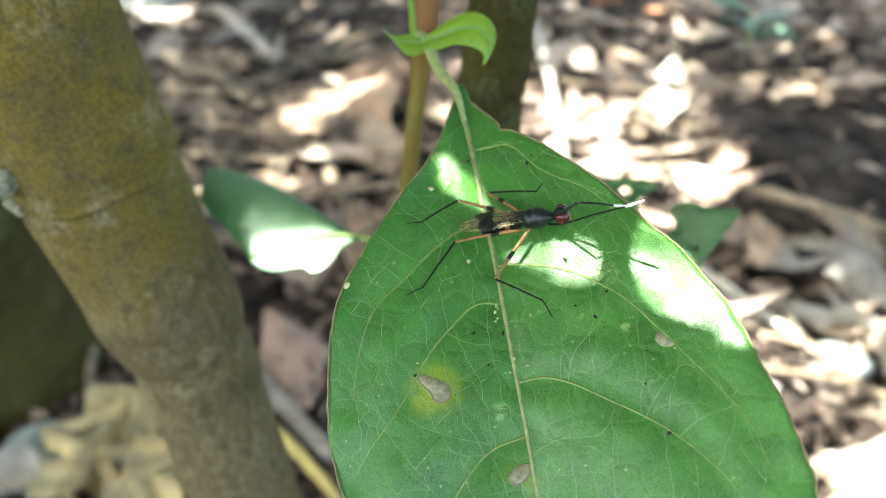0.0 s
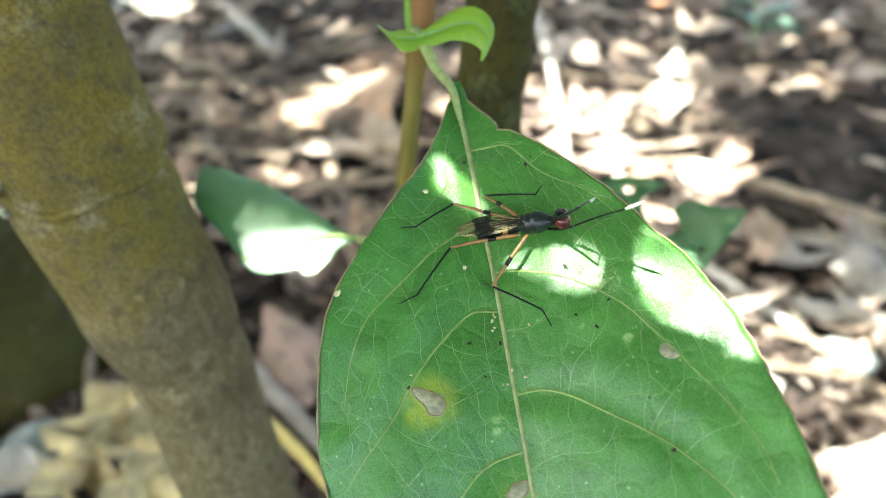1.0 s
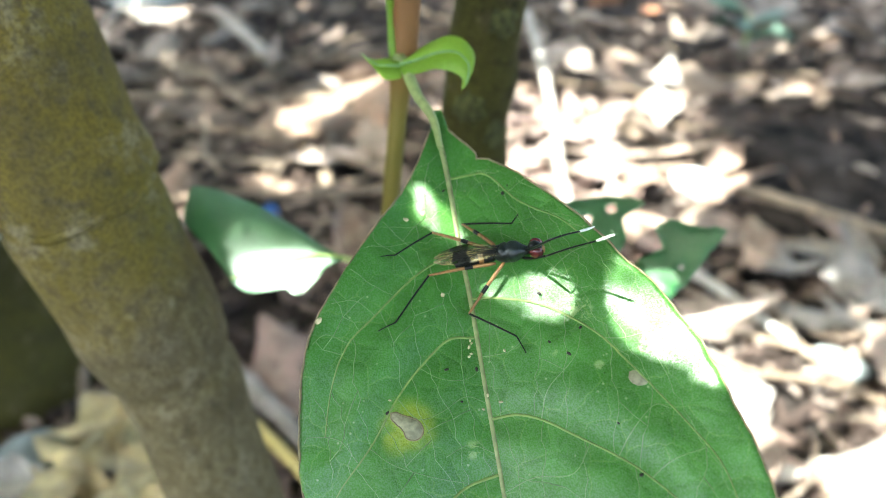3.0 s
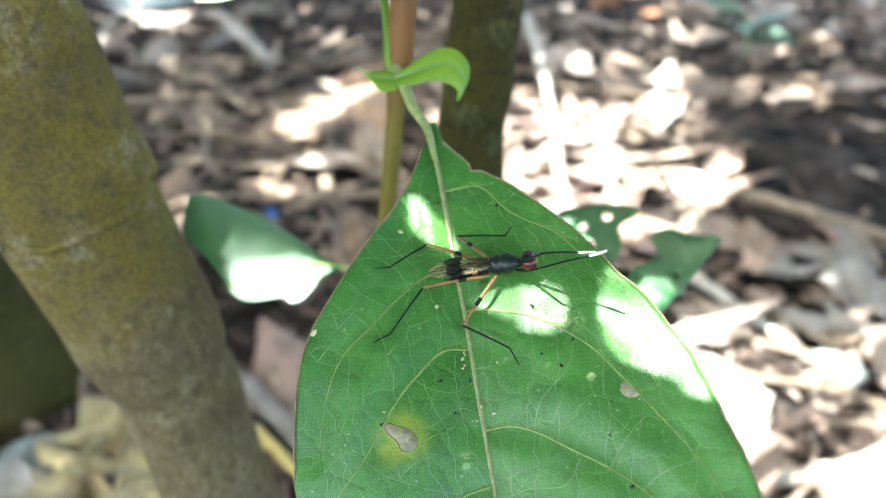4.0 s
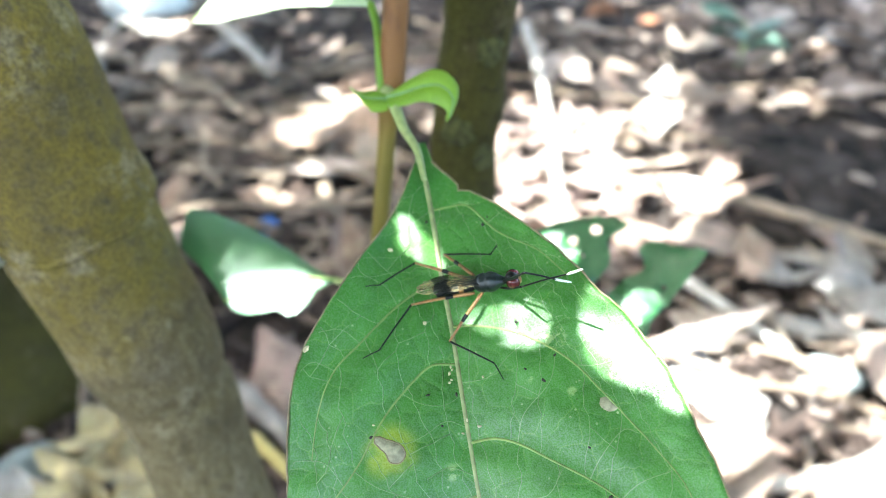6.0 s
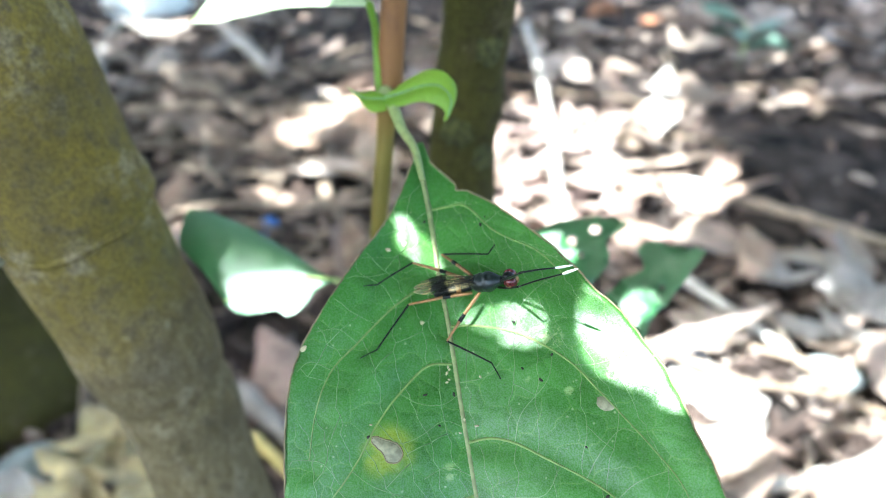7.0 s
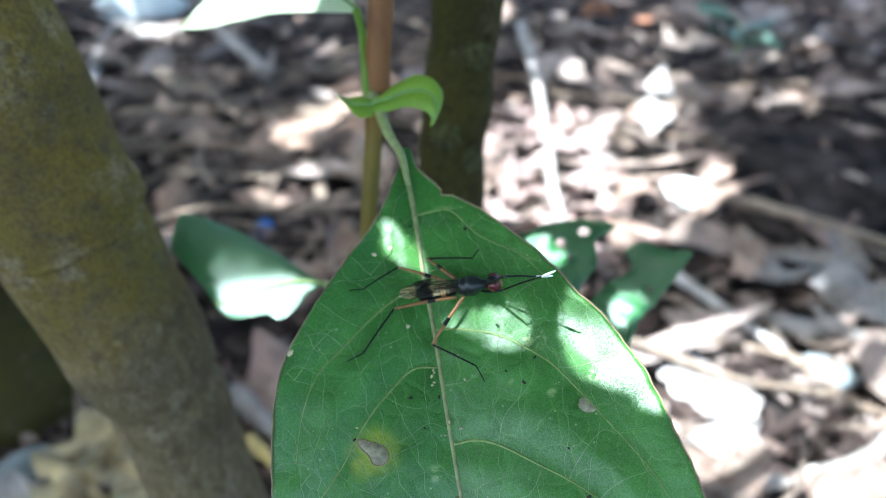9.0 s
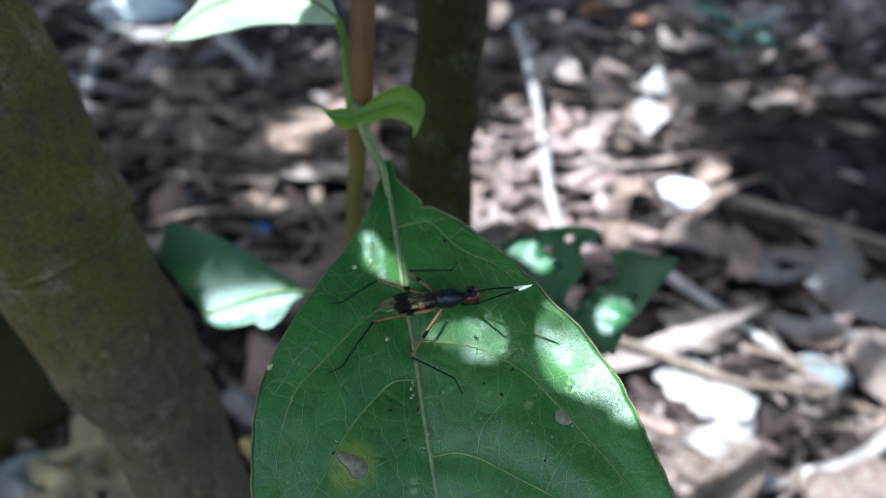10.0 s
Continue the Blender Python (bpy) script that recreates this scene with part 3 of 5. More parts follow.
def margin_and_specks():
    for side, edge in ((-1, LEFT_EDGE), (1, RIGHT_EDGE)):
        ys = [-9 + 80 * i / 160 for i in range(161)]
        seed = 1 if side < 0 else 7
        rate = 0.7 if side < 0 else 0.6
        amp = 0.10 if side < 0 else 0.12
        line = []
        for y in ys:
            w = table(edge, y)
            w += amp * noise.noise(Vector((y * rate, seed, 0))) * min(1, w / 4)
            line.append(on_leaf(side * w, y, 0.35 * noise.noise(Vector((side * w * 0.1, y * 0.16, 3))) - 0.03))
        part("leaf_margin", tube(bmesh.new(), line, [0.00012, 0.0001], 6, rough=0.5), MARGIN, MAIN, "thin pale reddish leaf edge")
    r = random.Random(8)
    for x, y, size, pale in (
        (-2.57, 13.45, 0.26, True), (-5.38, 3.45, 0.3, True), (-15.53, 14.96, 0.36, True), (-0.73, 19.48, 0.2, True), (-0.84, 20.43, 0.18, True), (0.32, 24.66, 0.14, True), (-9.45, 23.81, 0.16, True), (-0.49, 18.81, 0.16, True), (-0.36, 19.1, 0.14, True), (-0.62, 20.2, 0.17, True), (-0.35, 25.92, 0.15, True), (1.51, 25.55, 0.2, True), (-3.42, 2.87, 0.3, True), (2.83, 20.62, 0.16, True),
        (-0.6, 0.36, 0.24, False), (5.94, 2.48, 0.3, False), (-3.38, 21.47, 0.28, False), (-0.35, 21.87, 0.26, False), (7.46, 15.63, 0.26, False), (7.39, 20.93, 0.2, False), (9, 22.59, 0.24, False),
        (-9.87, 24.98, 0.22, False), (6.67, 1.5, 0.16, False), (-2.37, 24.85, 0.15, False), (12.88, 34.88, 0.28, False), (10.65, 20.25, 0.18, False), (11.95, 30.05, 0.16, False),
    ):
        bm = bmesh.new()
        size *= 0.85 if pale else 0.68
        bmesh.ops.create_icosphere(bm, subdivisions=2, radius=size / 1000)
        for v in bm.verts:
            v.co *= 1 + 0.5 * noise.noise(v.co * 3000 + Vector((x, y, 0)))
            v.co.z *= 0.6
        ob = part("debris_grain", bm, SPECK_PALE if pale else SPECK)
        ob.matrix_world = LEAF_M @ Matrix.Translation(on_leaf(x, y, size * 0.45)) @ Euler((0, 0, r.uniform(0, 6))).to_matrix().to_4x4() @ Matrix.Diagonal((1.4, 0.9, 1, 1))
        tagged(ob, "tiny pale grain stuck on the leaf" if pale else "tiny dark dirt grain on the leaf", "debris", "grains on the leaf")


margin_and_specks()


def loft(edge_a, mid, edge_b, n=36, across=8, belly=0.06, seed=0):
    """A blade between two edges and a midrib, each a list of places, swelling between rib and edge."""
    a, m, b = (spline(e, n) for e in (edge_a, mid, edge_b))
    bm = bmesh.new()
    grid = []
    for i in range(n + 1):
        up = (a[i] - m[i]).cross(m[min(i + 1, n)] - m[max(i - 1, 0)])
        up = up.normalized() if up.length > 1e-9 else Vector((0, 0, 1))
        if up.z < 0:
            up = -up
        line = []
        for k in range(-across, across + 1):
            f = abs(k) / across
            e = a[i] if k < 0 else b[i]
            p = m[i].lerp(e, f)
            bulge = belly * (e - m[i]).length * math.sin(math.pi * f)
            line.append(bm.verts.new(p + up * (bulge + 0.0004 * f * noise.noise(p * 260 + Vector((seed, 0, 0))))))
        grid.append(line)
    for p, q in zip(grid, grid[1:]):
        for k in range(len(p) - 1):
            bm.faces.new((p[k], p[k + 1], q[k + 1], q[k]))
    bmesh.ops.recalc_face_normals(bm, faces=bm.faces)
    return bm


def blade(name, edge_a, mid, edge_b, material, label, rib=0.0004, rib_material=None, belly=0.06, seed=0):
    shift = lambda pts: [Vector(p) - SHRUB_AT for p in pts]
    ob = part(name, loft(shift(edge_a), shift(mid), shift(edge_b), belly=belly, seed=seed), material, SHRUB, label)
    line = [p + Vector((0, -0.0001, 0.0002)) for p in spline(shift(mid), 30)]
    part("midrib", tube(bmesh.new(), line, [rib, rib * 0.35], 8), rib_material or VEIN, ob)
    return ob


def other_leaves():
    # petiole of the large leaf
    pet = [Vector(p) - SHRUB_AT for p in [(-0.0034, 0.1020, 0.2226), (-0.0022, 0.0975, 0.2226), (-0.0005, 0.0915, 0.2210)]] + [LEAF_M @ on_leaf(-0.55, -11.4, 0.05) - SHRUB_AT, LEAF_M @ on_leaf(-0.15, -6.2, 0.0) - SHRUB_AT]
    part("petiole", tube(bmesh.new(), spline(pet, 40), [0.00105, 0.00036], 12), PETIOLE, SHRUB, "pale green leaf stalk")
    # bitten side leaf, lit along its lower half
    blade(
        "leaf",
        [(-0.014, 0.1022, 0.1887), (-0.0175, 0.1044, 0.1893), (-0.0228, 0.1088, 0.1904), (-0.0288, 0.1132, 0.1916), (-0.0343, 0.1165, 0.1923), (-0.0392, 0.1191, 0.1928), (-0.0429, 0.1206, 0.1929), (-0.0447, 0.12, 0.1925), (-0.0447, 0.1157, 0.1908), (-0.0437, 0.1118, 0.1894), (-0.0388, 0.107, 0.188)],
        [(-0.014, 0.1019, 0.1887), (-0.0183, 0.1027, 0.1887), (-0.0229, 0.1023, 0.1881), (-0.0268, 0.1015, 0.1873), (-0.0303, 0.1005, 0.1864), (-0.0332, 0.0998, 0.1858)],
        [(-0.014, 0.1017, 0.1885), (-0.0169, 0.1008, 0.1876), (-0.0185, 0.099, 0.1862), (-0.0204, 0.0975, 0.1849), (-0.022, 0.0971, 0.1845), (-0.0238, 0.098, 0.1851), (-0.0259, 0.0978, 0.1848), (-0.0284, 0.0977, 0.1845), (-0.031, 0.0981, 0.1847), (-0.033, 0.0993, 0.1854)],
        LEAF_SIDE, "small green leaf with a bitten-off end", 0.0004, belly=0.05, seed=2)
    pts = [Vector(p) - SHRUB_AT for p in [(-0.014, 0.1019, 0.1887), (-0.0105, 0.1012, 0.1877), (-0.0062, 0.1015, 0.184)]]
    part("petiole", tube(bmesh.new(), spline(pts, 14), [0.0006, 0.0008], 10), PETIOLE, SHRUB)
    # the chewed leaf on the other side
    chewed_leaf()
    # young curled leaf at the node
    blade(
        "leaf",
        [(-0.0020, 0.0985, 0.2240), (0.0002, 0.0985, 0.2254), (0.0030, 0.0985, 0.2268), (0.0055, 0.0978, 0.2268), (0.0072, 0.0965, 0.2250), (0.0066, 0.0945, 0.2226)],
        [(-0.0030, 0.0970, 0.2233), (-0.0005, 0.0968, 0.2240), (0.0022, 0.0966, 0.2250), (0.0048, 0.0960, 0.2252), (0.0064, 0.0948, 0.2238), (0.0060, 0.0935, 0.2216)],
        [(-0.0025, 0.0952, 0.2226), (-0.0002, 0.0950, 0.2228), (0.0020, 0.0948, 0.2234), (0.0042, 0.0945, 0.2232), (0.0056, 0.0938, 0.2224), (0.0056, 0.0930, 0.2212)],
        LEAF_YOUNG, "small bright yellow-green young leaf curling over", 0.00022, FINE_VEIN, 0.12, 4)
    blade(
        "leaf",
        [(-0.0030, 0.0985, 0.2234), (-0.0048, 0.0982, 0.2240), (-0.0064, 0.0976, 0.2240), (-0.0078, 0.0972, 0.2246)],
        [(-0.0028, 0.0972, 0.2230), (-0.0046, 0.0968, 0.2232), (-0.0062, 0.0967, 0.2234), (-0.0082, 0.0970, 0.2248)],
        [(-0.0028, 0.0952, 0.2220), (-0.0045, 0.0950, 0.2219), (-0.0056, 0.0954, 0.2224), (-0.0076, 0.0968, 0.2244)],
        LEAF_YOUNG, "tiny yellow-green bract", 0.0002, FINE_VEIN, 0.1, 5)
    # the high leaf, with the sun's glare put into its pale colour
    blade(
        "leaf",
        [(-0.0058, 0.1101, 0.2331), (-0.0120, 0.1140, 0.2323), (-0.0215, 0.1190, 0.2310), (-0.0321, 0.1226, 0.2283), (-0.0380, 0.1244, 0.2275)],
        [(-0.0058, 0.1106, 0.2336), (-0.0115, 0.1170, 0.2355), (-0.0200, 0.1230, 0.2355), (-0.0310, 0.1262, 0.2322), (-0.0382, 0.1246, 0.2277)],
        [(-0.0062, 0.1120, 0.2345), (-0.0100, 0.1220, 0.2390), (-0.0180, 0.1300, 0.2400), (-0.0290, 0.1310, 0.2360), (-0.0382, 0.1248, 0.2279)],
        LEAF_TOP, "high leaf coloured pale for sun glare, with a drooping tip", 0.0003, VEIN, 0.08, 6)
    pts = [Vector(p) - SHRUB_AT for p in [(-0.0058, 0.1103, 0.2334), (-0.0048, 0.1070, 0.2310), (-0.0044, 0.1040, 0.2280), (-0.0043, 0.1024, 0.2240), (-0.0040, 0.1022, 0.2222)]]
    part("petiole", tube(bmesh.new(), spline(pts, 20), [0.0006, 0.0006], 10), LEAF_YOUNG, SHRUB, "bright green leaf stalk")


# The chewed leaf's own frame: its tilt and outline are fitted to the camera's view.
CHEWED_UP = Vector((-0.25, -0.45, 0.86)).normalized()
CHEWED_X = (Vector((1, 0, 0)) - CHEWED_UP * CHEWED_UP.x).normalized()


def on_chewed(x, y, up=0.0):
    """A place of the chewed leaf, in millimetres across, along and off its blade."""
    return Vector((0.035, 0.107, 0.186)) + (CHEWED_X * x + CHEWED_UP.cross(CHEWED_X) * y + CHEWED_UP * up) / 1000


def chewed_leaf():
    """A broad leaf with a wide bay eaten out of it, built from its outline and filled."""
    loop = [(-15.1, 11.2), (-11.7, 11.9), (-8.2, 12.9), (-4.3, 13.1), (-0.0, 12.5), (3.7, 11.4), (5.4, 10.0), (3.7, 9.1), (1.5, 8.0), (0.6, 6.2), (0.9, 4.0), (0.4, 2.1), (-0.8, 0.5), (-2.5, -0.9), (-3.6, -3.6), (-1.9, -5.6), (-1.0, -4.6), (0.6, -3.1), (2.7, -1.7), (5.4, -0.4), (6.8, 0.8), (6.7, 2.9), (5.9, 4.6), (6.9, 5.4), (8.5, 5.9), (10.4, 5.3), (12.0, 4.1), (14.5, 3.3), (16.7, 3.2), (17.8, 2.3), (16.7, 0.4), (14.6, -1.7), (12.3, -4.2), (10.0, -6.6), (8.4, -8.1), (6.5, -9.6), (5.3, -12.3), (3.9, -14.8), (-3.7, -10.0), (-7.9, -3.8), (-11.0, 3.3), (-14.7, 8.0)]
    bm = bmesh.new()
    pts = []
    for k in range(len(loop)):
        a, b = Vector((*loop[k], 0)), Vector((*loop[(k + 1) % len(loop)], 0))
        for s in range(3):
            p = a.lerp(b, s / 3)
            pts.append(p + Vector((noise.noise(p * 0.9), noise.noise(p * 0.9 + Vector((5, 5, 5))), 0)) * 0.35)
    rings = [pts]
    for cx, cy, rad in ((-5.5, 8.2, 0.9), (-0.9, 9.8, 1.0), (-4.1, 4.6, 0.5), (9.2, -3.9, 0.5)):
        rings.append([Vector((cx + rad * math.cos(a) * (1 + 0.3 * noise.noise(Vector((a, cx, 0)))), cy + 1.2 * rad * math.sin(a), 0)) for a in (2 * math.pi * k / 12 for k in range(12))])
    edges = []
    for ring in rings:
        vs = [bm.verts.new(p) for p in ring]
        edges += [bm.edges.new((vs[k], vs[(k + 1) % len(vs)])) for k in range(len(vs))]
    bmesh.ops.triangle_fill(bm, use_beauty=True, edges=edges)
    bmesh.ops.subdivide_edges(bm, edges=bm.edges[:], cuts=2, use_grid_fill=True)
    for v in bm.verts:
        x, y = v.co.x, v.co.y
        v.co = on_chewed(x, y, 0.9 * noise.noise(v.co * 0.2))
        v.co -= SHRUB_AT
    bmesh.ops.recalc_face_normals(bm, faces=bm.faces)
    ob = part("leaf", bm, LEAF_SIDE, SHRUB, "chewed green leaf with holes and a missing middle")
    th = ob.modifiers.new("thickness", "SOLIDIFY")
    th.thickness, th.offset = 0.0002, 0
    pts = [Vector(p) - SHRUB_AT for p in [(-0.0062, 0.1015, 0.1835), (0.006, 0.110, 0.1845), on_chewed(-14.6, 9.9)]]
    part("petiole", tube(bmesh.new(), spline(pts, 16), [0.0008, 0.0006], 10), PETIOLE, SHRUB)


other_leaves()

# ---- the fly ----
FLY = thing("fly", "slender long-legged black and orange fly standing on the leaf", "insect", LEAF_M)
J = dict(
    wingtip=(-2.86, 10.05, 1.35), abd_end=(-1.04, 11.29, 0.76), thorax_b=(3.77, 10.73, 1.5), thorax=(5.31, 11.01, 1.92), neck=(6.92, 11.38, 2.33), head=(7.99, 11.43, 2.57),
    HLb=(3.01, 9.71, 1.05), HLk=(-2.54, 6.52, 0.92), HLt=(-6.88, 8.61, 1.32), HLe=(-8.45, 8.49, 1.41),
    MLb=(3.9, 9.62, 1.29), MLk=(0.84, 5.61, -0.14), MLt=(6.16, 7.24, 0.99), MLe=(7.14, 5.73, -0.05),
    HRb=(3.63, 11.69, 1.26), HRk=(-3.59, 11.64, 1.18), HRt=(-7.76, 16.14, 0.99), HRe=(-9.68, 16.73, 0.96),
    MRb=(4.56, 11.76, 1.52), MRk=(-0.1, 16.22, -0.07), MRt=(4.3, 19.62, 0.15), MRe=(4.93, 21.45, -0.19),
)
J = {k: Vector((x, -y, z)) / 1000 for k, (x, y, z) in J.items()}


def fly_body():
    way = (J["head"] - J["thorax_b"]).normalized()
    turn = aim(way)
    at = lambda f, side=0.0, up=0.0: J["thorax"] + turn.to_3x3() @ Vector((f, side, up)) / 1000
    profile = ((-1.75, 0.30), (-1.5, 0.62), (-1.1, 0.84), (-0.7, 0.94), (-0.4, 0.97), (-0.22, 0.86), (0.0, 0.97), (0.2, 1.02), (0.55, 0.98), (0.9, 0.86), (1.2, 0.68), (1.5, 0.52), (1.8, 0.40), (2.1, 0.30))
    bm = tube(bmesh.new(), [at(f, 0, 0.12 * math.cos(f)) for f, _ in profile], [1.14 * q / 1000 for _, q in profile], 28)
    for side in (-1, 1):
        ball(bm, at(0.1, 0.55 * side, -0.3), (0.0009, 0.00045, 0.0006), turn)
    ball(bm, at(-1.2, 0, 0.45), (0.0005, 0.00062, 0.0005), turn)
    ball(bm, at(0.45, 0, 0.5), (0.0006, 0.0006, 0.0006), turn)
    part("thorax", bm, FLY_DUST, FLY, "glossy blue-black thorax")
    bm = bmesh.new()
    tube(bm, [at(1.6, 0, -0.1), at(2.1, 0, 0.0)], [0.00032, 0.00028], 10)
    part("neck", bm, FLY_BLACK, FLY)
    h = J["head"]
    hp = lambda f, side=0.0, up=0.0: h + turn.to_3x3() @ Vector((f, side, up)) / 1000
    head = part("head", ball(bmesh.new(), hp(-0.05, 0, 0.36), (0.00074, 0.0007, 0.00084), turn, 20, 14), FLY_BLACK, FLY, "glossy black head")
    for s in (-1, 1):
        part("eye", ball(bmesh.new(), hp(0.02, 0.5 * s, 0.04), (0.00076, 0.0006, 0.00086), turn, 24, 16), FLY_EYE, head, "dark red compound eye")
    part("face", ball(bmesh.new(), hp(0.5, 0, -0.25), (0.0004, 0.0005, 0.0006), turn), FLY_ORANGE, head, "orange face")
    for s in (-1, 1):
        part("antenna", tube(bmesh.new(), spline([hp(0.55, 0.16 * s, 0.1), hp(0.7, 0.24 * s, 0.05), hp(0.82, 0.3 * s, -0.12)], 8), [0.00013, 0.00004], 8), FLY_ORANGE, head)
    # abdomen: a chain of swelling segments, bent down under the wings
    low = Vector((0.0004, 0.0003, 0.0001))
    line = spline([J["thorax_b"] + Vector((0.0, -0.0001, -0.0004)), (J["thorax_b"] + J["abd_end"]) / 2 + low, J["abd_end"] + low], 30)
    radii = [0.00034 + 0.00034 * math.sin(math.pi * min(1, i / 26)) ** 0.8 + 0.00007 * abs(math.sin(i * math.pi / 5)) for i in range(31)]
    radii[-2], radii[-1] = radii[-2] * 0.7, 0.0002
    part("abdomen", tube(bmesh.new(), line, radii, 18), FLY_BLACK, FLY, "narrow black abdomen")
    part("abdomen_band", tube(bmesh.new(), line[10:15], [r * 1.04 for r in radii[10:15]], 18), FLY_ORANGE, FLY, "orange-brown ring")
    # wings folded flat over the abdomen
    root = J["thorax"] + turn.to_3x3() @ Vector((-0.6, 0, 0.75)) / 1000
    tip = J["wingtip"]
    for s in (-1, 1):
        bm = bmesh.new()
        across = turn.to_3x3() @ Vector((0, 1, 0))
        rows = []
        for i in range(41):
            f = i / 40
            c = root.lerp(tip, f) + Vector((0, 0, 0.0004 * math.sin(math.pi * f)))
            wid = 0.00145 * (0.14 + 0.86 * math.sin(math.pi / 2 * min(1, f / 0.6))) * max(0.0, 1 - max(0.0, (f - 0.45) / 0.55) ** 2.4) ** 0.75
            row = []
            for k in range(9):
                q = k / 8
                off = across * ((q - 0.42) * wid * 1.15 * s + 0.00018 * s)
                row.append(bm.verts.new(c + off + Vector((0, 0, (0.00010 if s > 0 else 0.0) - 0.00022 * (q - 0.3) ** 2))))
            rows.append(row)
        for a, b in zip(rows, rows[1:]):
            for k in range(8):
                bm.faces.new((a[k], a[k + 1], b[k + 1], b[k]))
        wing = part("wing", bm, WING, FLY, "clear smoky wing with dark bands")
        for v0, v1 in ((-0.3, -0.62), (-0.1, -0.3), (0.05, -0.05), (0.2, 0.25), (0.35, 0.5), (0.45, 0.72)):
            pts = [root.lerp(tip, f) + across * (v0 + (v1 - v0) * f) * 0.0011 * s + Vector((0, 0, 0.00018 + 0.0004 * math.sin(math.pi * f))) for f in (0.03, 0.3, 0.6, 0.88)]
            part("wing_vein", tube(bmesh.new(), spline(pts, 12), [0.00004, 0.00002], 5), FLY_BLACK, wing)


def wing_material():
    m = Mat("fly_wing", 0.4)
    sep = m.node("ShaderNodeSeparateXYZ", Vector=m.co).outputs
    x = m.calc("MULTIPLY", sep[0], 1000.0)
    wav = m.band(m.noise(900, 2), 0.3, 0.7, -0.25, 0.25)
    xw = m.calc("ADD", x, wav)
    b1 = m.calc("MULTIPLY", m.band(xw, -0.85, -0.6), m.band(xw, 0.95, 1.2, 1.0, 0.0))
    streak = m.noise(1, 4, 0.6, m.scaled(350, 4200, 1500))
    b2 = m.calc("MULTIPLY", m.band(streak, 0.54, 0.64), m.band(x, 1.0, 2.2, 0.15, 0.5))
    tip = m.band(x, -2.4, -1.6, 0.6, 0.1)
    dark = m.calc("MAXIMUM", m.calc("MAXIMUM", b1, b2), tip)
    fac = m.calc("MINIMUM", m.calc("ADD", m.calc("MULTIPLY", dark, 0.4), m.band(streak, 0.35, 0.65, 0.38, 0.58)), 0.97)
    m.set(Base_Color=m.mix(dark, (0.40, 0.32, 0.13), (0.010, 0.009, 0.008)), Alpha=fac, Roughness=0.32)
    return m


WING = wing_material()
fly_body()


def leg(name, keys, band):
    """Femur banded orange and black, thin dark tibia, thread-like tarsus."""
    b, k, t, e = (J[q] for q in keys)
    limb = part(name, tube(bmesh.new(), spline([b, b.lerp(k, 0.5) + Vector((0, 0, 0.0002)), k], 14), [0.00016, 0.0002, 0.00021, 0.00021, 0.00021, 0.0002, 0.0002, 0.00019, 0.00019, 0.00018, 0.00017, 0.00016, 0.00015, 0.00014, 0.00013], 10), FLY_ORANGE, FLY, "orange leg with black bands")
    for lo, hi in (band,):
        pts = [b.lerp(k, lo + (hi - lo) * i / 4) + Vector((0, 0, 0.0002 * math.sin(math.pi * (lo + (hi - lo) * i / 4)))) for i in range(5)]
        part("leg_band", tube(bmesh.new(), pts, [0.00023, 0.00023], 10), FLY_BLACK, limb, "black band")
    bend = (k + t) / 2 + Vector((0, 0, 0.00012))
    part("tibia", tube(bmesh.new(), spline([k, bend, t], 12), [0.00012, 0.00009], 8), FLY_BLACK, limb, "thin black shin")
    part("tarsus", tube(bmesh.new(), spline([t, (t + e) / 2 + Vector((0, 0, 0.00008)), e], 10), [0.00008, 0.00005], 8), FLY_BLACK, limb, "thread-like black foot")


for name in ("HL", "HR", "ML", "MR"):
    leg("leg", [name + c for c in "bkte"], (0.34, 0.46) if name[0] == "H" else (0.48, 0.62))

KNEE_A, KNEE_B = Vector((8.70, -12.90, 3.50)) / 1000, Vector((8.93, -13.55, 8.56)) / 1000


def foreleg(knee, length, white, root):
    """A raised foreleg: its thigh stays on the body, its shin and white foot swing from the knee."""
    bm = tube(bmesh.new(), spline([root, (root + knee) / 2 + Vector((0.0, 0, -0.0003)), knee], 12), [0.00016, 0.00012], 10)
    part("leg", bm, FLY_BLACK, FLY, "dark front thigh")
    swing = new("foreleg", None)
    swing.empty_display_size = 0.001
    swing.parent = FLY
    L = length / 1000
    f = 1 - white
    shin = [Vector((0, 0, 0)), Vector((L * f * 0.5, 0, 0.00012)), Vector((L * f, 0, 0))]
    part("tibia", tube(bmesh.new(), spline(shin, 12), [0.00011, 0.00008], 8), FLY_BLACK, swing, "thin black shin")
    foot = [Vector((L * f, 0, 0)), Vector((L * (f + white * 0.5), 0, 0.00003)), Vector((L, 0, 0.00012))]
    part("tarsus", tube(bmesh.new(), spline(foot, 12), [0.0001, 0.00013, 0.00014, 0.00014, 0.00014, 0.00014, 0.00013, 0.00013, 0.00012, 0.0001, 0.00009, 0.00007, 0.00005], 8), FLY_WHITE, swing, "white front foot")
    return swing


FORE_A = foreleg(KNEE_A, 10.02, 0.24, J["neck"] + Vector((-0.0004, -0.0003, -0.0009)))
FORE_B = foreleg(KNEE_B, 5.80, 0.34, J["neck"] + Vector((-0.0004, 0.0004, -0.0008)))

# ---- litter ----


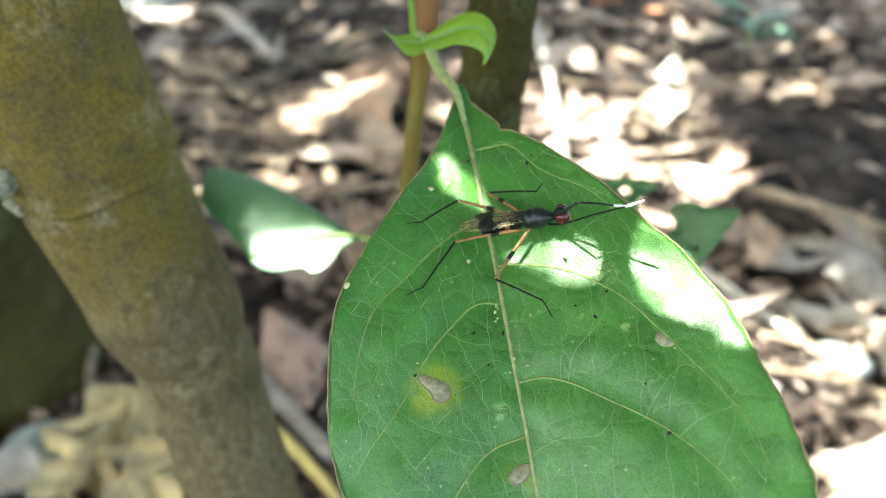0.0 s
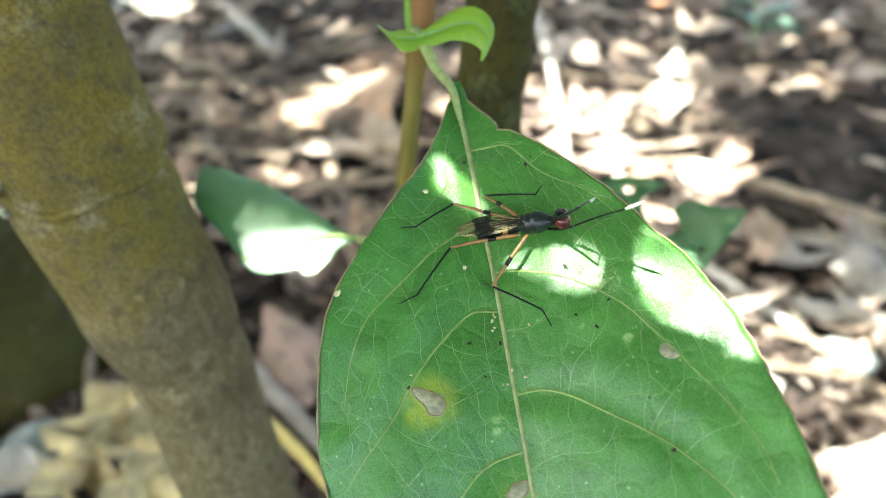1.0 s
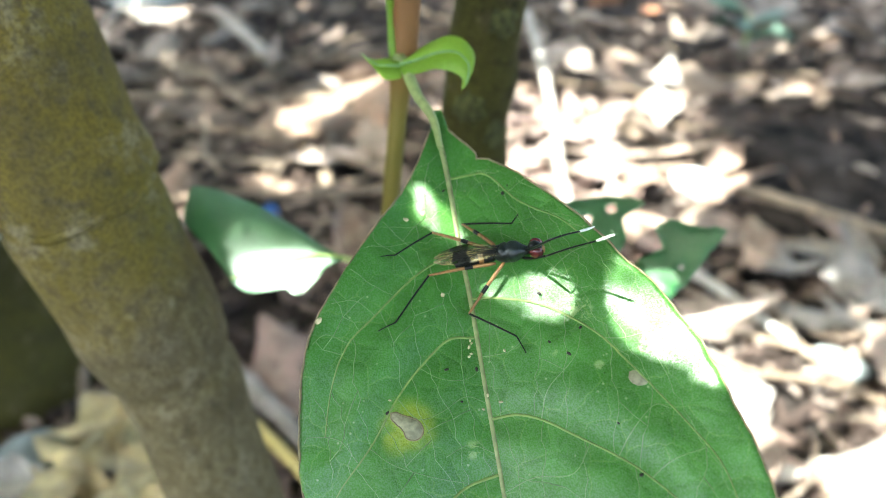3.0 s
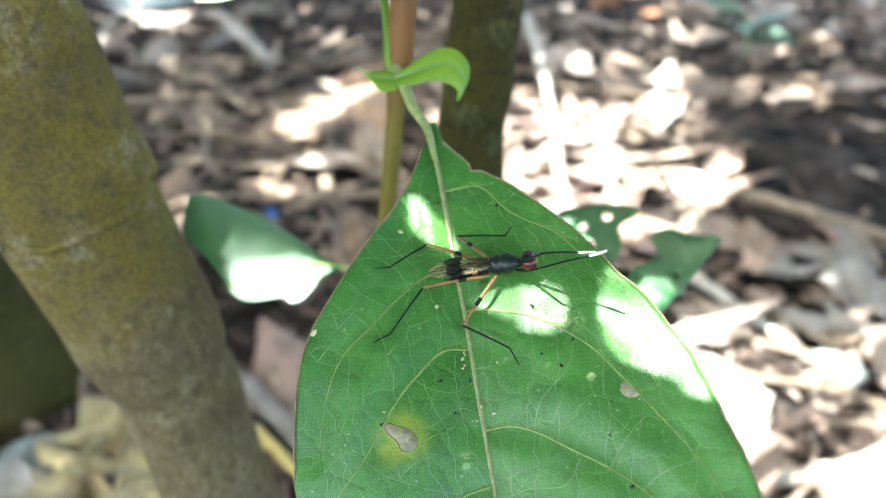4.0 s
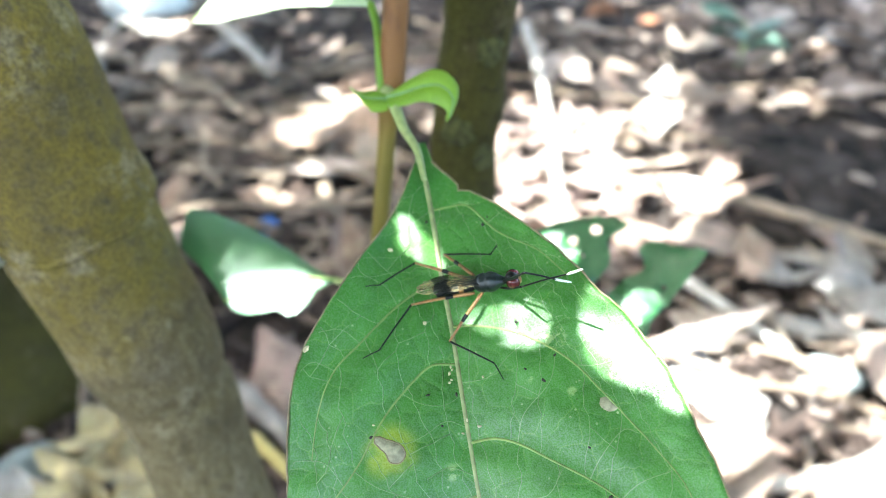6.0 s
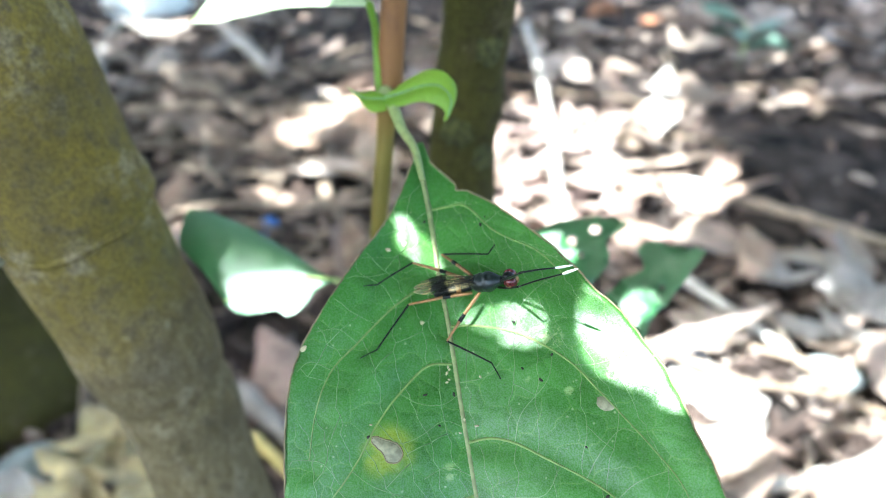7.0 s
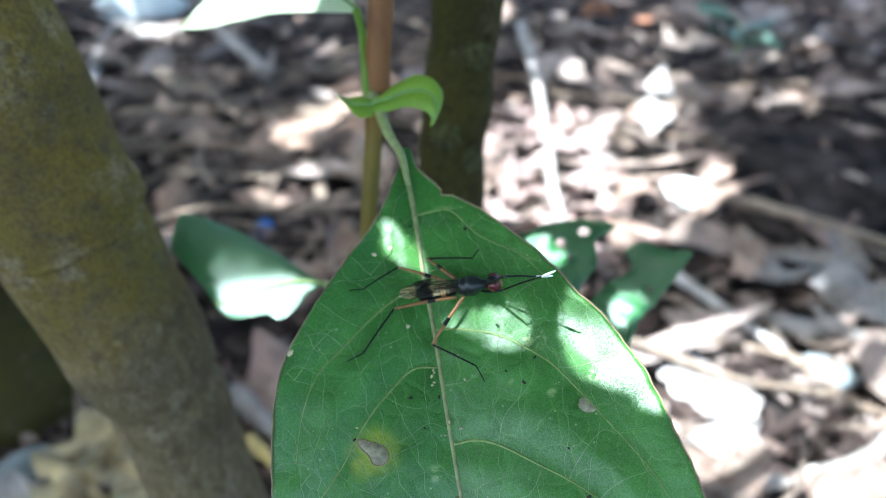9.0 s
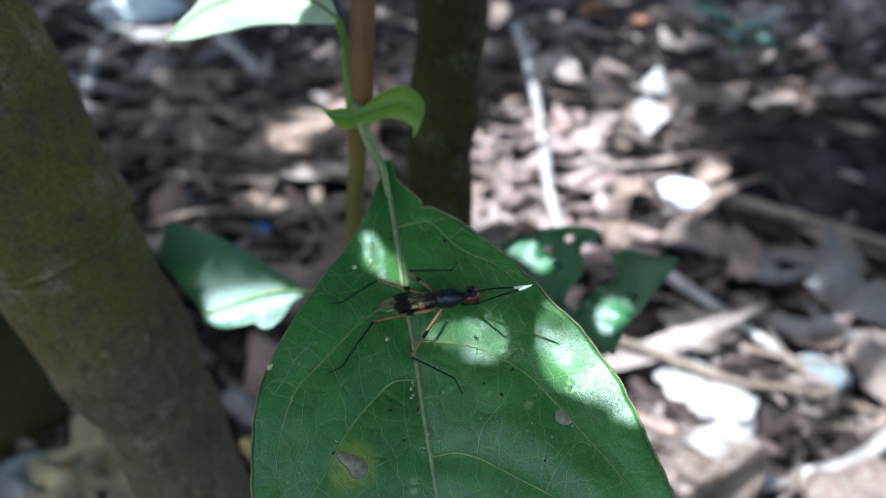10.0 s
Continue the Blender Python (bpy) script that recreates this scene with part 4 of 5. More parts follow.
def dead_leaf_mesh(seed, material, length=0.05, width=0.017):
    r = random.Random(seed)
    curl, bend, twist = r.uniform(-1.6, 1.6), r.uniform(-1.2, 1.2), r.uniform(-0.9, 0.9)
    wid = width * r.uniform(0.6, 1.3)
    bm = bmesh.new()
    rows = []
    for i in range(17):
        f = i / 16
        w = wid * math.sin(math.pi * (0.03 + 0.95 * f)) ** 1.15 * (1 + 0.35 * noise.noise(Vector((f * 7, seed, 0))) + 0.25 * noise.noise(Vector((f * 19, seed, 4))))
        row = []
        for k in range(-4, 5):
            q = k / 4
            a = curl * q
            v = Vector((length * (f - 0.5), w * math.sin(a) / (abs(curl) + 1e-6) * (1 + 0.0), w * abs(1 - math.cos(a)) / (abs(curl) + 1e-6) * (1 if curl > 0 else -1) + 0.0015 * abs(q)))
            v.z += length * 0.3 * bend * (f - 0.5) ** 2 + 0.1 * wid * noise.noise(v * 90 + Vector((seed, 0, 0)))
            t = twist * (f - 0.5)
            v.y, v.z = v.y * math.cos(t) - v.z * math.sin(t), v.y * math.sin(t) + v.z * math.cos(t)
            row.append(bm.verts.new(v))
        rows.append(row)
    for a, b in zip(rows, rows[1:]):
        for k in range(8):
            bm.faces.new((a[k], a[k + 1], b[k + 1], b[k]))
    return finish("dead_leaf", bm, material)


def twig_mesh(seed, material, length=0.1, radius=0.002):
    r = random.Random(seed)
    pts = [Vector((length * (i / 4 - 0.5), r.uniform(-0.07, 0.07) * length, r.uniform(0.0, 0.03) * length)) for i in range(5)]
    return finish("twig", tube(bmesh.new(), spline(pts, 18), [radius, radius * 0.55], 8, rough=0.2), material)


def cleared(x, y):
    """The near hollow between the trunks, where only the placed pieces lie."""
    return -0.225 < x < -0.025 and 0.16 < y < 0.345


def lay(name, mesh, x, y, up, turn, tilt, scale, label, category, group=""):
    if group in ("leaf litter", "leaf litter strips", "fallen twigs") and cleared(x, y):
        return None
    ob = new(name, mesh)
    ob.matrix_world = Matrix.Translation((x, y, height(x, y) + up)) @ Euler((tilt[0], tilt[1], turn)).to_matrix().to_4x4() @ Matrix.Scale(scale, 4)
    return tagged(ob, label, category, group)


def lay_joined(name, rows, label, category):
    """Many dead leaves laid out as one heap: rows of mesh, x, y, lift, turn, tilt and scale."""
    verts, faces = [], []
    for mesh, x, y, up, turn, tilt, scale in rows:
        m = Matrix.Translation((x, y, height(x, y) + up)) @ Euler((tilt[0], tilt[1], turn)).to_matrix().to_4x4() @ Matrix.Scale(scale, 4)
        n = len(verts)
        verts += [tuple(m @ v.co) for v in mesh.vertices]
        faces += [tuple(n + k for k in p.vertices) for p in mesh.polygons]
    me = bpy.data.meshes.new(name)
    me.from_pydata(verts, [], faces)
    me.polygons.foreach_set("use_smooth", [True] * len(faces))
    me.materials.append(DEAD_FAR.mat)
    tagged(new(name, me), label, category, kind="stuff")


def bare(x, y, r):
    """A patch of dark soil where little litter lies."""
    return 0.25 < x - 0.15 * (y - 0.5) < 0.56 and 0.40 < y < 0.70 and r.random() < 0.88


def scatter():
    leaves = [dead_leaf_mesh(s, DEAD) for s in range(14)]
    twigs = [twig_mesh(s + 50, TWIG) for s in range(8)]
    r = random.Random(11)
    far = []
    for i in range(300):
        y = 0.17 + 1.15 * r.random() ** 1.5
        x = r.uniform(-1, 1) * (0.16 + 0.62 * y)
        if bare(x, y, r):
            continue
        row = r.choice(leaves), x, y, r.uniform(0.003, 0.019), r.uniform(0, 6.28), (r.uniform(-0.6, 0.6), r.uniform(-0.4, 0.4)), r.uniform(0.7, 1.7)
        if y > 0.56:
            far.append(row)
            continue
        lay("dead_leaf", *row, "dry curled brown dead leaf on the soil", "dead leaf", "leaf litter")
    for i in range(60):
        x, y = r.uniform(0.34, 0.9), r.uniform(0.66, 1.15)
        far.append((r.choice(leaves), x, y, r.uniform(0.004, 0.018), r.uniform(0, 6.28), (r.uniform(-0.4, 0.4), r.uniform(-0.3, 0.3)), r.uniform(0.7, 1.5)))
    lay_joined("far_leaf_litter", far, "dry curled brown dead leaves heaped far back", "leaf litter")
    strips = [dead_leaf_mesh(s + 30, DEAD, 0.14, 0.006) for s in range(8)]
    for i in range(72):
        y = 0.2 + 1.1 * r.random() ** 1.2
        x = r.uniform(-1, 1) * (0.16 + 0.62 * y)
        if bare(x, y, r):
            continue
        lay("dead_leaf", r.choice(strips), x, y, r.uniform(0.006, 0.018), r.uniform(0, 6.28), (r.uniform(-0.4, 0.4), r.uniform(-0.12, 0.12)), r.uniform(0.6, 1.4), "long narrow dry leaf blade on the litter", "dead leaf", "leaf litter strips")
    for i in range(150):
        y = 0.17 + 1.15 * r.random() ** 1.4
        x = r.uniform(-1, 1) * (0.16 + 0.62 * y)
        if bare(x, y, r):
            continue
        lay("twig", r.choice(twigs), x, y, r.uniform(0.004, 0.016), r.uniform(0, 6.28), (0, r.uniform(-0.15, 0.15)), r.uniform(0.4, 1.5), "thin dry brown twig on the litter", "twig", "fallen twigs")


def crumbs():
    """Shreds of bark and broken leaf, too many to count."""
    r = random.Random(21)
    verts, faces = [], []
    for i in range(8500):
        y = 0.14 + 1.3 * r.random() ** 1.5
        x = r.uniform(-1, 1) * (0.16 + 0.62 * y)
        if bare(x, y, r):
            continue
        z = height(x, y) + r.uniform(0.0, 0.008)
        ln, wd, th = r.uniform(0.006, 0.028), r.uniform(0.002, 0.007), r.uniform(0.0006, 0.002)
        m = Matrix.Translation((x, y, z)) @ Euler((r.uniform(-0.6, 0.6), r.uniform(-0.5, 0.5), r.uniform(0, 6.28))).to_matrix().to_4x4()
        n = len(verts)
        for sx, sy in ((-1, -0.6), (-0.2, -1), (1, -0.4), (0.8, 0.7), (-0.4, 1)):
            for sz in (-1, 1):
                verts.append(m @ Vector((sx * ln / 2, sy * wd / 2 * r.uniform(0.7, 1.2), sz * th)))
        faces.append([n + 2 * k + 1 for k in range(5)])
        for k in range(5):
            j = (k + 1) % 5
            faces.append((n + 2 * k, n + 2 * j, n + 2 * j + 1, n + 2 * k + 1))
    me = bpy.data.meshes.new("litter_crumbs")
    me.from_pydata([tuple(v) for v in verts], [], faces)
    m = Mat("crumbs", 0.85)
    isl = m.node("ShaderNodeNewGeometry").outputs["Random Per Island"]
    # the darkest shreds stand in for shaded gaps in the heap
    m.set(Base_Color=m.mix(m.band(m.noise(300, 4), 0.3, 0.7, 0.0, 0.5), m.ramp(isl, (0.0, (0.012, 0.008, 0.006)), (0.45, (0.048, 0.032, 0.026)), (0.75, (0.15, 0.104, 0.085)), (1.0, (0.36, 0.29, 0.25))), (0.06, 0.045, 0.04)), Specular_IOR_Level=0.15)
    me.materials.append(m.mat)
    tagged(new("litter_crumbs", me), "crumbled dry leaf and bark shreds over soil", "leaf litter", kind="stuff")


scatter()
crumbs()


def stick(name, a, b, radius, material, label, sag=0.0, n=24, lift=(0.006, 0.006)):
    a, b = Vector((a[0], a[1], height(*a) + lift[0])), Vector((b[0], b[1], height(*b) + lift[1]))
    mid = (a + b) / 2
    side = Vector((-(b - a).y, (b - a).x, 0)) * sag
    pts = [p - mid for p in spline([a, a.lerp(b, 0.3) + side * 0.8, a.lerp(b, 0.65) + side, b], n)]
    ob = part(name, tube(bmesh.new(), pts, [radius, radius * 0.7], 10, rough=0.25), material)
    ob.location = mid
    return tagged(ob, label, "stick")


def pebble(name, x, y, size, material, label, category="stone", turn=0.0, lumpy=0.34):
    bm = bmesh.new()
    bmesh.ops.create_icosphere(bm, subdivisions=3, radius=1.0)
    for v in bm.verts:
        v.co *= 1 + lumpy * noise.noise(v.co * 1.2 + Vector((x * 40, y * 40, 0))) + 0.1 * noise.noise(v.co * 3.5)
        v.co = Vector((v.co.x * size[0], v.co.y * size[1], v.co.z * size[2]))
    ob = part(name, bm, material)
    ob.matrix_world = pose(x, y, height(x, y) + size[2] * 0.6, 0, 0, turn)
    return tagged(ob, label, category)


def far_left():
    """A pale upright stalk and a pale blue-grey lump far behind the near trunk."""
    stick("stick", (-0.36, 0.70), (-0.50, 1.12), 0.007, TWIG_PALE, "long pale stalk lying far back on litter", 0.02)
    stick("stick", (-0.36, 0.72), (-0.25, 0.60), 0.006, TWIG, "brown forked stalk among dead leaves", 0.12)
    pebble("stone", -0.47, 1.17, (0.06, 0.035, 0.03), STONE_WHITE, "pale blue-grey rough stone far back", turn=15)


def stalks():
    """Long dry brown stalks heaped behind the shrub."""
    r = random.Random(63)
    long = [twig_mesh(s + 90, TWIG, 0.2, 0.0028) for s in range(8)]
    for i in range(36):
        x, y = r.uniform(-0.34, 0.12), r.uniform(0.36, 1.0)
        lay("twig", r.choice(long), x, y, r.uniform(0.008, 0.024), r.gauss(0.5, 0.8), (0, r.uniform(-0.1, 0.1)), r.uniform(0.6, 1.3), "long dry brown stalk on the litter", "twig", "long stalks")


stalks()
far_left()


def pale_litter():
    """Pinkish leaf scraps behind the stem, coloured pale to brighten the sun patch there."""
    r = random.Random(71)
    scraps = [dead_leaf_mesh(s + 150, DEAD_PINK, 0.044, 0.007) for s in range(7)]
    for i in range(70):
        lay("dead_leaf", r.choice(scraps), r.uniform(0.03, 0.15), r.uniform(0.37, 0.68), r.uniform(0.008, 0.02), r.uniform(0, 6.28), (r.uniform(-0.4, 0.4), r.uniform(-0.3, 0.3)), r.uniform(0.6, 1.3), "pale pinkish dead leaf scrap", "dead leaf", "pink leaf scraps")


pale_litter()


def placed_litter():
    stick("stick", (0.122, 1.0), (0.1005, 0.57), 0.0055, TWIG_PALE, "long pale weathered stick on the litter", 0.008, lift=(0.018, 0.024))
    stick("stick", (0.100, 0.552), (0.093, 0.42), 0.0045, TWIG_PALE, "pale weathered stick in dappled sun", -0.02, lift=(0.022, 0.02))
    stick("stick", (0.225, 0.50), (0.36, 0.36), 0.0055, TWIG, "brown dry stick lying on dark soil", 0.04)
    stick("stick", (0.150, 0.378), (0.195, 0.295), 0.0035, TWIG_PALE, "thin straight pale stick", 0.0, lift=(0.02, 0.012))
    stick("stick", (0.120, 0.212), (0.235, 0.245), 0.0045, TWIG_PALE, "pale bent stick in full sun", -0.12, lift=(0.008, 0.014))
    stick("stick", (-0.334, 1.073), (-0.200, 0.83), 0.011, TWIG_PALE, "thick pale stick lying on litter", 0.02)
    stick("stick", (-0.103, 0.274), (-0.047, 0.210), 0.0058, DEAD_GREY, "weathered grey stick beside a dead leaf", 0.0, lift=(0.01, 0.012))
    stick("stick", (-0.166, 0.238), (-0.178, 0.275), 0.003, TWIG, "short brown stick in a dark hollow", 0.05, lift=(0.01, 0.026))
    stick("stick", (-0.086, 0.236), (-0.038, 0.181), 0.0031, STALK_YELLOW, "thin yellow plant stalk on the ground", 0.02, lift=(0.013, 0.012))
    stick("stick", (-0.10, 0.60), (-0.055, 0.43), 0.006, TWIG, "forked brown dry stalk", -0.08)
    pebble("stone", 0.207, 0.502, (0.016, 0.023, 0.010), STONE_WHITE, "smooth white stone in sunlight", turn=35, lumpy=0.12)
    pebble("stone", -0.183, 0.222, (0.017, 0.011, 0.011), STONE, "grey-blue flat stone in litter", turn=10)
    lay("dead_leaf", dead_leaf_mesh(131, TWIG_PALE, 0.10, 0.03), -0.40, 1.03, 0.014, 0.4, (0.2, 0.1), 0.9, "pale bleached dead leaf far back", "dead leaf")
    lay("dead_leaf", dead_leaf_mesh(133, TWIG_PALE, 0.08, 0.02), -0.45, 1.06, 0.016, 2.0, (0.1, 0.2), 0.9, "pale bleached dead leaf far back", "dead leaf")
    pebble("stone", 0.215, 0.285, (0.012, 0.016, 0.008), STONE, "grey pebble in dappled sun", turn=60)
    pebble("stone", 0.27, 0.35, (0.016, 0.012, 0.009), STONE, "grey pebble on dark soil", turn=20)
    pebble("plastic_scrap", -0.126, 0.456, (0.007, 0.005, 0.008), PLASTIC_BLUE, "crumpled blue plastic scrap in litter", "litter")
    lay("dead_leaf", dead_leaf_mesh(101, DEAD_BROWN, 0.17, 0.06), -0.105, 0.63, 0.014, -0.9, (0.25, 0.1), 1.0, "large crumpled warm-brown dead leaf", "dead leaf")
    lay("dead_leaf", dead_leaf_mesh(104, DEAD_BROWN, 0.11, 0.04), -0.06, 0.72, 0.014, 0.5, (0.2, 0.2), 1.0, "crumpled warm-brown dead leaf in a sun spot", "dead leaf")
    lay("dead_leaf", dead_leaf_mesh(105, DEAD_RED, 0.06, 0.026), 0.245, 1.06, 0.016, 0.3, (0.1, 0.1), 1.0, "small rust-red dead leaf far back", "dead leaf")
    lay("dead_leaf", dead_leaf_mesh(106, DEAD_RED, 0.10, 0.009), 0.30, 1.01, 0.018, 0.9, (0.1, 0.1), 1.0, "narrow orange-brown dead leaf far back", "dead leaf")
    lay("dead_leaf", dead_leaf_mesh(107, TWIG_PALE, 0.075, 0.024), 0.146, 0.272, 0.016, 1.75, (0.1, 0.15), 1.0, "bleached white dead leaf in full sun", "dead leaf")
    lay("dead_leaf", dead_leaf_mesh(108, TWIG_PALE, 0.045, 0.02), 0.137, 0.232, 0.014, 0.4, (-0.1, 0.1), 1.0, "bleached white dead leaf in full sun", "dead leaf")
    grey = random.Random(91)
    for k in range(9):
        lay("dead_leaf", dead_leaf_mesh(160 + k, DEAD_GREY, 0.06, 0.014), 0.245 + grey.uniform(-0.035, 0.045), 0.355 + grey.uniform(-0.05, 0.04), grey.uniform(0.008, 0.02), 1.9 + grey.gauss(0, 0.5), (grey.uniform(-0.3, 0.3), grey.uniform(-0.3, 0.3)), grey.uniform(0.7, 1.2), "weathered grey dead leaf on dark soil", "dead leaf", "grey leaves")
    lay("dead_leaf", dead_leaf_mesh(102, DEAD_PINK, 0.08, 0.024), -0.083, 0.284, 0.012, -1.12, (0.15, 0.1), 1.0, "pinkish-brown dry dead leaf", "dead leaf")
    lay("dead_leaf", dead_leaf_mesh(103, TWIG_PALE, 0.05, 0.015), -0.184, 0.196, 0.012, 0.4, (0.1, 0.1), 1.0, "pale bleached dead leaf beside a grey stone", "dead leaf")
    tuft = random.Random(41)
    for k in range(18):
        x, y = -0.140 + tuft.uniform(-0.028, 0.028), 0.214 + tuft.uniform(-0.028, 0.03)
        lay("dead_leaf", dead_leaf_mesh(110 + k, DEAD_YELLOW, 0.040, 0.012), x, y, tuft.uniform(0.008, 0.026), tuft.uniform(0, 6.28), (tuft.uniform(-0.8, 0.8), tuft.uniform(-0.5, 0.5)), tuft.uniform(0.7, 1.2), "yellowed curled dead leaf", "dead leaf", "yellowed leaves")
    for k in range(3):
        x, y = -0.135 + tuft.uniform(-0.03, 0.03), 0.205 + tuft.uniform(-0.02, 0.02)
        a = tuft.uniform(0, 3.14)
        stick("stick", (x - 0.028 * math.cos(a), y - 0.028 * math.sin(a)), (x + 0.028 * math.cos(a), y + 0.028 * math.sin(a)), 0.0012, DEAD_YELLOW, "thin straw-coloured dry stalk on litter", 0.1, lift=(0.012, 0.022))
    for k, (x, y, a) in enumerate(((0.217, 0.645, 1.24), (0.250, 0.74, 1.3))):
        lay("dead_leaf", dead_leaf_mesh(120 + k, TWIG_PALE, 0.13, 0.018), x, y, 0.024, a, (0.2, 0.05), 0.9, "pale straw-coloured dead leaf", "dead leaf")


placed_litter()


def ground_sprig():
    ob = thing("seedling", "small dull blue-green seedling growing through litter", "plant", pose(0.372, 0.855, 0))
    part("stem", tube(bmesh.new(), spline([(0, 0, -0.01), (0.002, 0, 0.02), (0, 0.004, 0.05)], 10), [0.002, 0.0012], 8), PETIOLE, ob)
    for a, d, z in ((0.4, 0.05, 0.045), (2.4, 0.055, 0.05), (5.2, 0.06, 0.03), (3.6, 0.04, 0.04)):
        q = dead_leaf_mesh(int(a * 10), LEAF_DULL, 0.06, 0.016)
        leaf = new("leaf", q)
        leaf.parent = ob
        leaf.matrix_local = pose(0.6 * d * math.cos(a), 0.6 * d * math.sin(a), z, 0, -12, math.degrees(a))


ground_sprig()

# ---- unseen canopy added overhead, its gaps aimed to place the sun patches ----
SX, SY = SUN.x / SUN.z, SUN.y / SUN.z


def sun_flat(p):
    """Where the sun's ray through a place would meet the level z = 0."""
    return Vector((p[0] - SX * p[2], p[1] - SY * p[2]))


def within(loop, x, y):
    inside = False
    for (ax, ay), (bx, by) in zip(loop, loop[1:] + loop[:1]):
        if (ay > y) != (by > y) and x < ax + (y - ay) / (by - ay) * (bx - ax):
            inside = not inside
    return inside


def shade_canopy():
    gaps = []
    on = lambda x, y: LEAF_M @ on_leaf(x, y)
    # the sunlit patches of the large leaf, in its own plane
    for loop in (
        [(-4.82, -0.09), (-3.26, -1.6), (-1.94, 0.02), (-0.93, 1.74), (-0.18, 3.84), (0.66, 6.16), (1.2, 7.6), (0.4, 7.4), (-1.64, 5.2), (-3.16, 4.2), (-4.83, 2.68)],
        [(1.61, 12.2), (3.69, 12.7), (5.91, 13.2), (7.97, 13.7), (9.94, 14.3), (11.5, 15.1), (11.2, 16.69), (9.97, 17.9), (8.56, 18.6), (6.55, 17.7), (4.51, 15.95), (2.88, 14.8), (1.17, 13.2)],
        [(14.4, 15.7), (16.2, 14.1), (18.6, 14.0), (20.9, 17.6), (22.9, 21.64), (24.0, 26.2), (24.0, 29.3), (20.31, 27.4), (18.47, 25.5), (16.07, 23.7), (14.6, 22.2), (13.5, 20.77), (13.9, 18.37)],
    ):
        xs, ys = zip(*loop)
        for a in range(int((max(xs) - min(xs)) / 0.45) + 1):
            for b in range(int((max(ys) - min(ys)) / 0.45) + 1):
                x, y = min(xs) + 0.45 * a, min(ys) + 0.45 * b
                if all(within(loop, x + 0.45 * du, y + 0.45 * dv) for du, dv in ((1, 0), (-1, 0), (0, 1), (0, -1))):
                    gaps.append((sun_flat(on(x, y)), 0.0003, 0.2, 1))
    # those of the chewed leaf, in its own plane
    for loop in [[(1.5, -9.9), (4.4, -4.7), (7.1, -6.0), (6.0, -9.7)], [(-13.2, 11.6), (-9.1, 9.8), (-4.4, 4.0), (-6.3, 3.6), (-11.2, 7.7)]]:
        for a in range(-26, 27):
            for b in range(-26, 27):
                if within(loop, 0.9 * a, 0.9 * b):
                    gaps.append((sun_flat(on_chewed(0.9 * a, 0.9 * b)), 0.0005, 0.186, 0))
    for p, r in (
        ((-0.018, 0.1000, 0.187), 0.0022), ((-0.022, 0.099, 0.186), 0.003), ((-0.0265, 0.099, 0.186), 0.003), ((-0.030, 0.0995, 0.187), 0.002),
        ((-0.014, 0.120, 0.236), 0.004), ((-0.022, 0.122, 0.235), 0.011), ((-0.034, 0.125, 0.230), 0.010),
        
        ((0.085, 0.547, 0), 0.06), ((0.100, 0.475, 0), 0.05), ((0.152, 0.25, 0), 0.06), ((0.21, 0.21, 0), 0.075), ((0.232, 0.654, 0), 0.035), ((-0.092, 0.731, 0), 0.008), ((-0.12, 0.89, 0), 0.014), ((-0.097, 0.514, 0), 0.005),
        ((-0.42, 1.05, 0), 0.03), ((0.207, 0.504, 0), 0.025), ((0.208, 0.80, 0), 0.03), ((0.107, 0.70, 0), 0.02), ((0.16, 0.62, 0), 0.04), ((0.26, 0.285, 0), 0.015), ((0.29, 0.25, 0), 0.025), ((0.16, 0.46, 0), 0.03), ((0.26, 0.78, 0), 0.02), ((0.30, 1.0, 0), 0.025),
    ):
        gaps.append((sun_flat(p), r, p[2], 0))
    for p, r in (((-0.030, 0.106, 0.1885), 0.0035), ((-0.0255, 0.1045, 0.1888), 0.0026)):
        gaps.append((sun_flat(p), r, p[2], 1))
    r = random.Random(3)
    bm_list = [[], []]
    outline = [(0, 0), (0.2, 0.22), (0.45, 0.3), (0.75, 0.18), (1, 0), (0.75, -0.18), (0.45, -0.3), (0.2, -0.22)]

    gu, gv, gr, gz, soft = (np.array(q) for q in zip(*[(g.x, g.y, rad, low, sf) for g, rad, low, sf in gaps]))

    def blocks(loop, z, stray):
        """Whether a blade at that height, seen along the sun's rays, would close one of the gaps."""
        keep = np.where(soft * stray > 0, -1.0, gr + 0.0042 * np.maximum(0.0, z - gz - 0.13))
        inside = np.zeros(len(gu), bool)
        for a, b in zip(loop, loop[1:] + loop[:1]):
            dx, dy = b.x - a.x, b.y - a.y
            t = np.clip(((gu - a.x) * dx + (gv - a.y) * dy) / (dx * dx + dy * dy + 1e-12), 0, 1)
            if (np.hypot(gu - a.x - t * dx, gv - a.y - t * dy) < keep).any():
                return True
            if abs(dy) > 1e-12:
                inside ^= ((a.y > gv) != (b.y > gv)) & (gu < a.x + (gv - a.y) / dy * dx)
        return (inside & (keep > 0)).any()

    def try_leaf(u, v, z, size, share=0.0):
        a = r.uniform(0, 6.28)
        t = Euler((r.uniform(-0.35, 0.35), r.uniform(-0.35, 0.35), a)).to_matrix()
        c = Vector((u + SX * z, v + SY * z, z))
        pts = [c + t @ Vector(((x - 0.5) * size, y * size, -0.06 * size * (2 * x - 1) ** 2)) for x, y in outline]
        rib = [c + t @ Vector(((x - 0.5) * size, 0, -0.03 * size - 0.06 * size * (2 * x - 1) ** 2)) for x in (0.2, 0.45, 0.75)]
        if blocks([sun_flat(p) for p in pts], z, r.random() < share):
            return
        n = len(bm_list[0])
        bm_list[0].extend([tuple(p) for p in (*pts, *rib)])
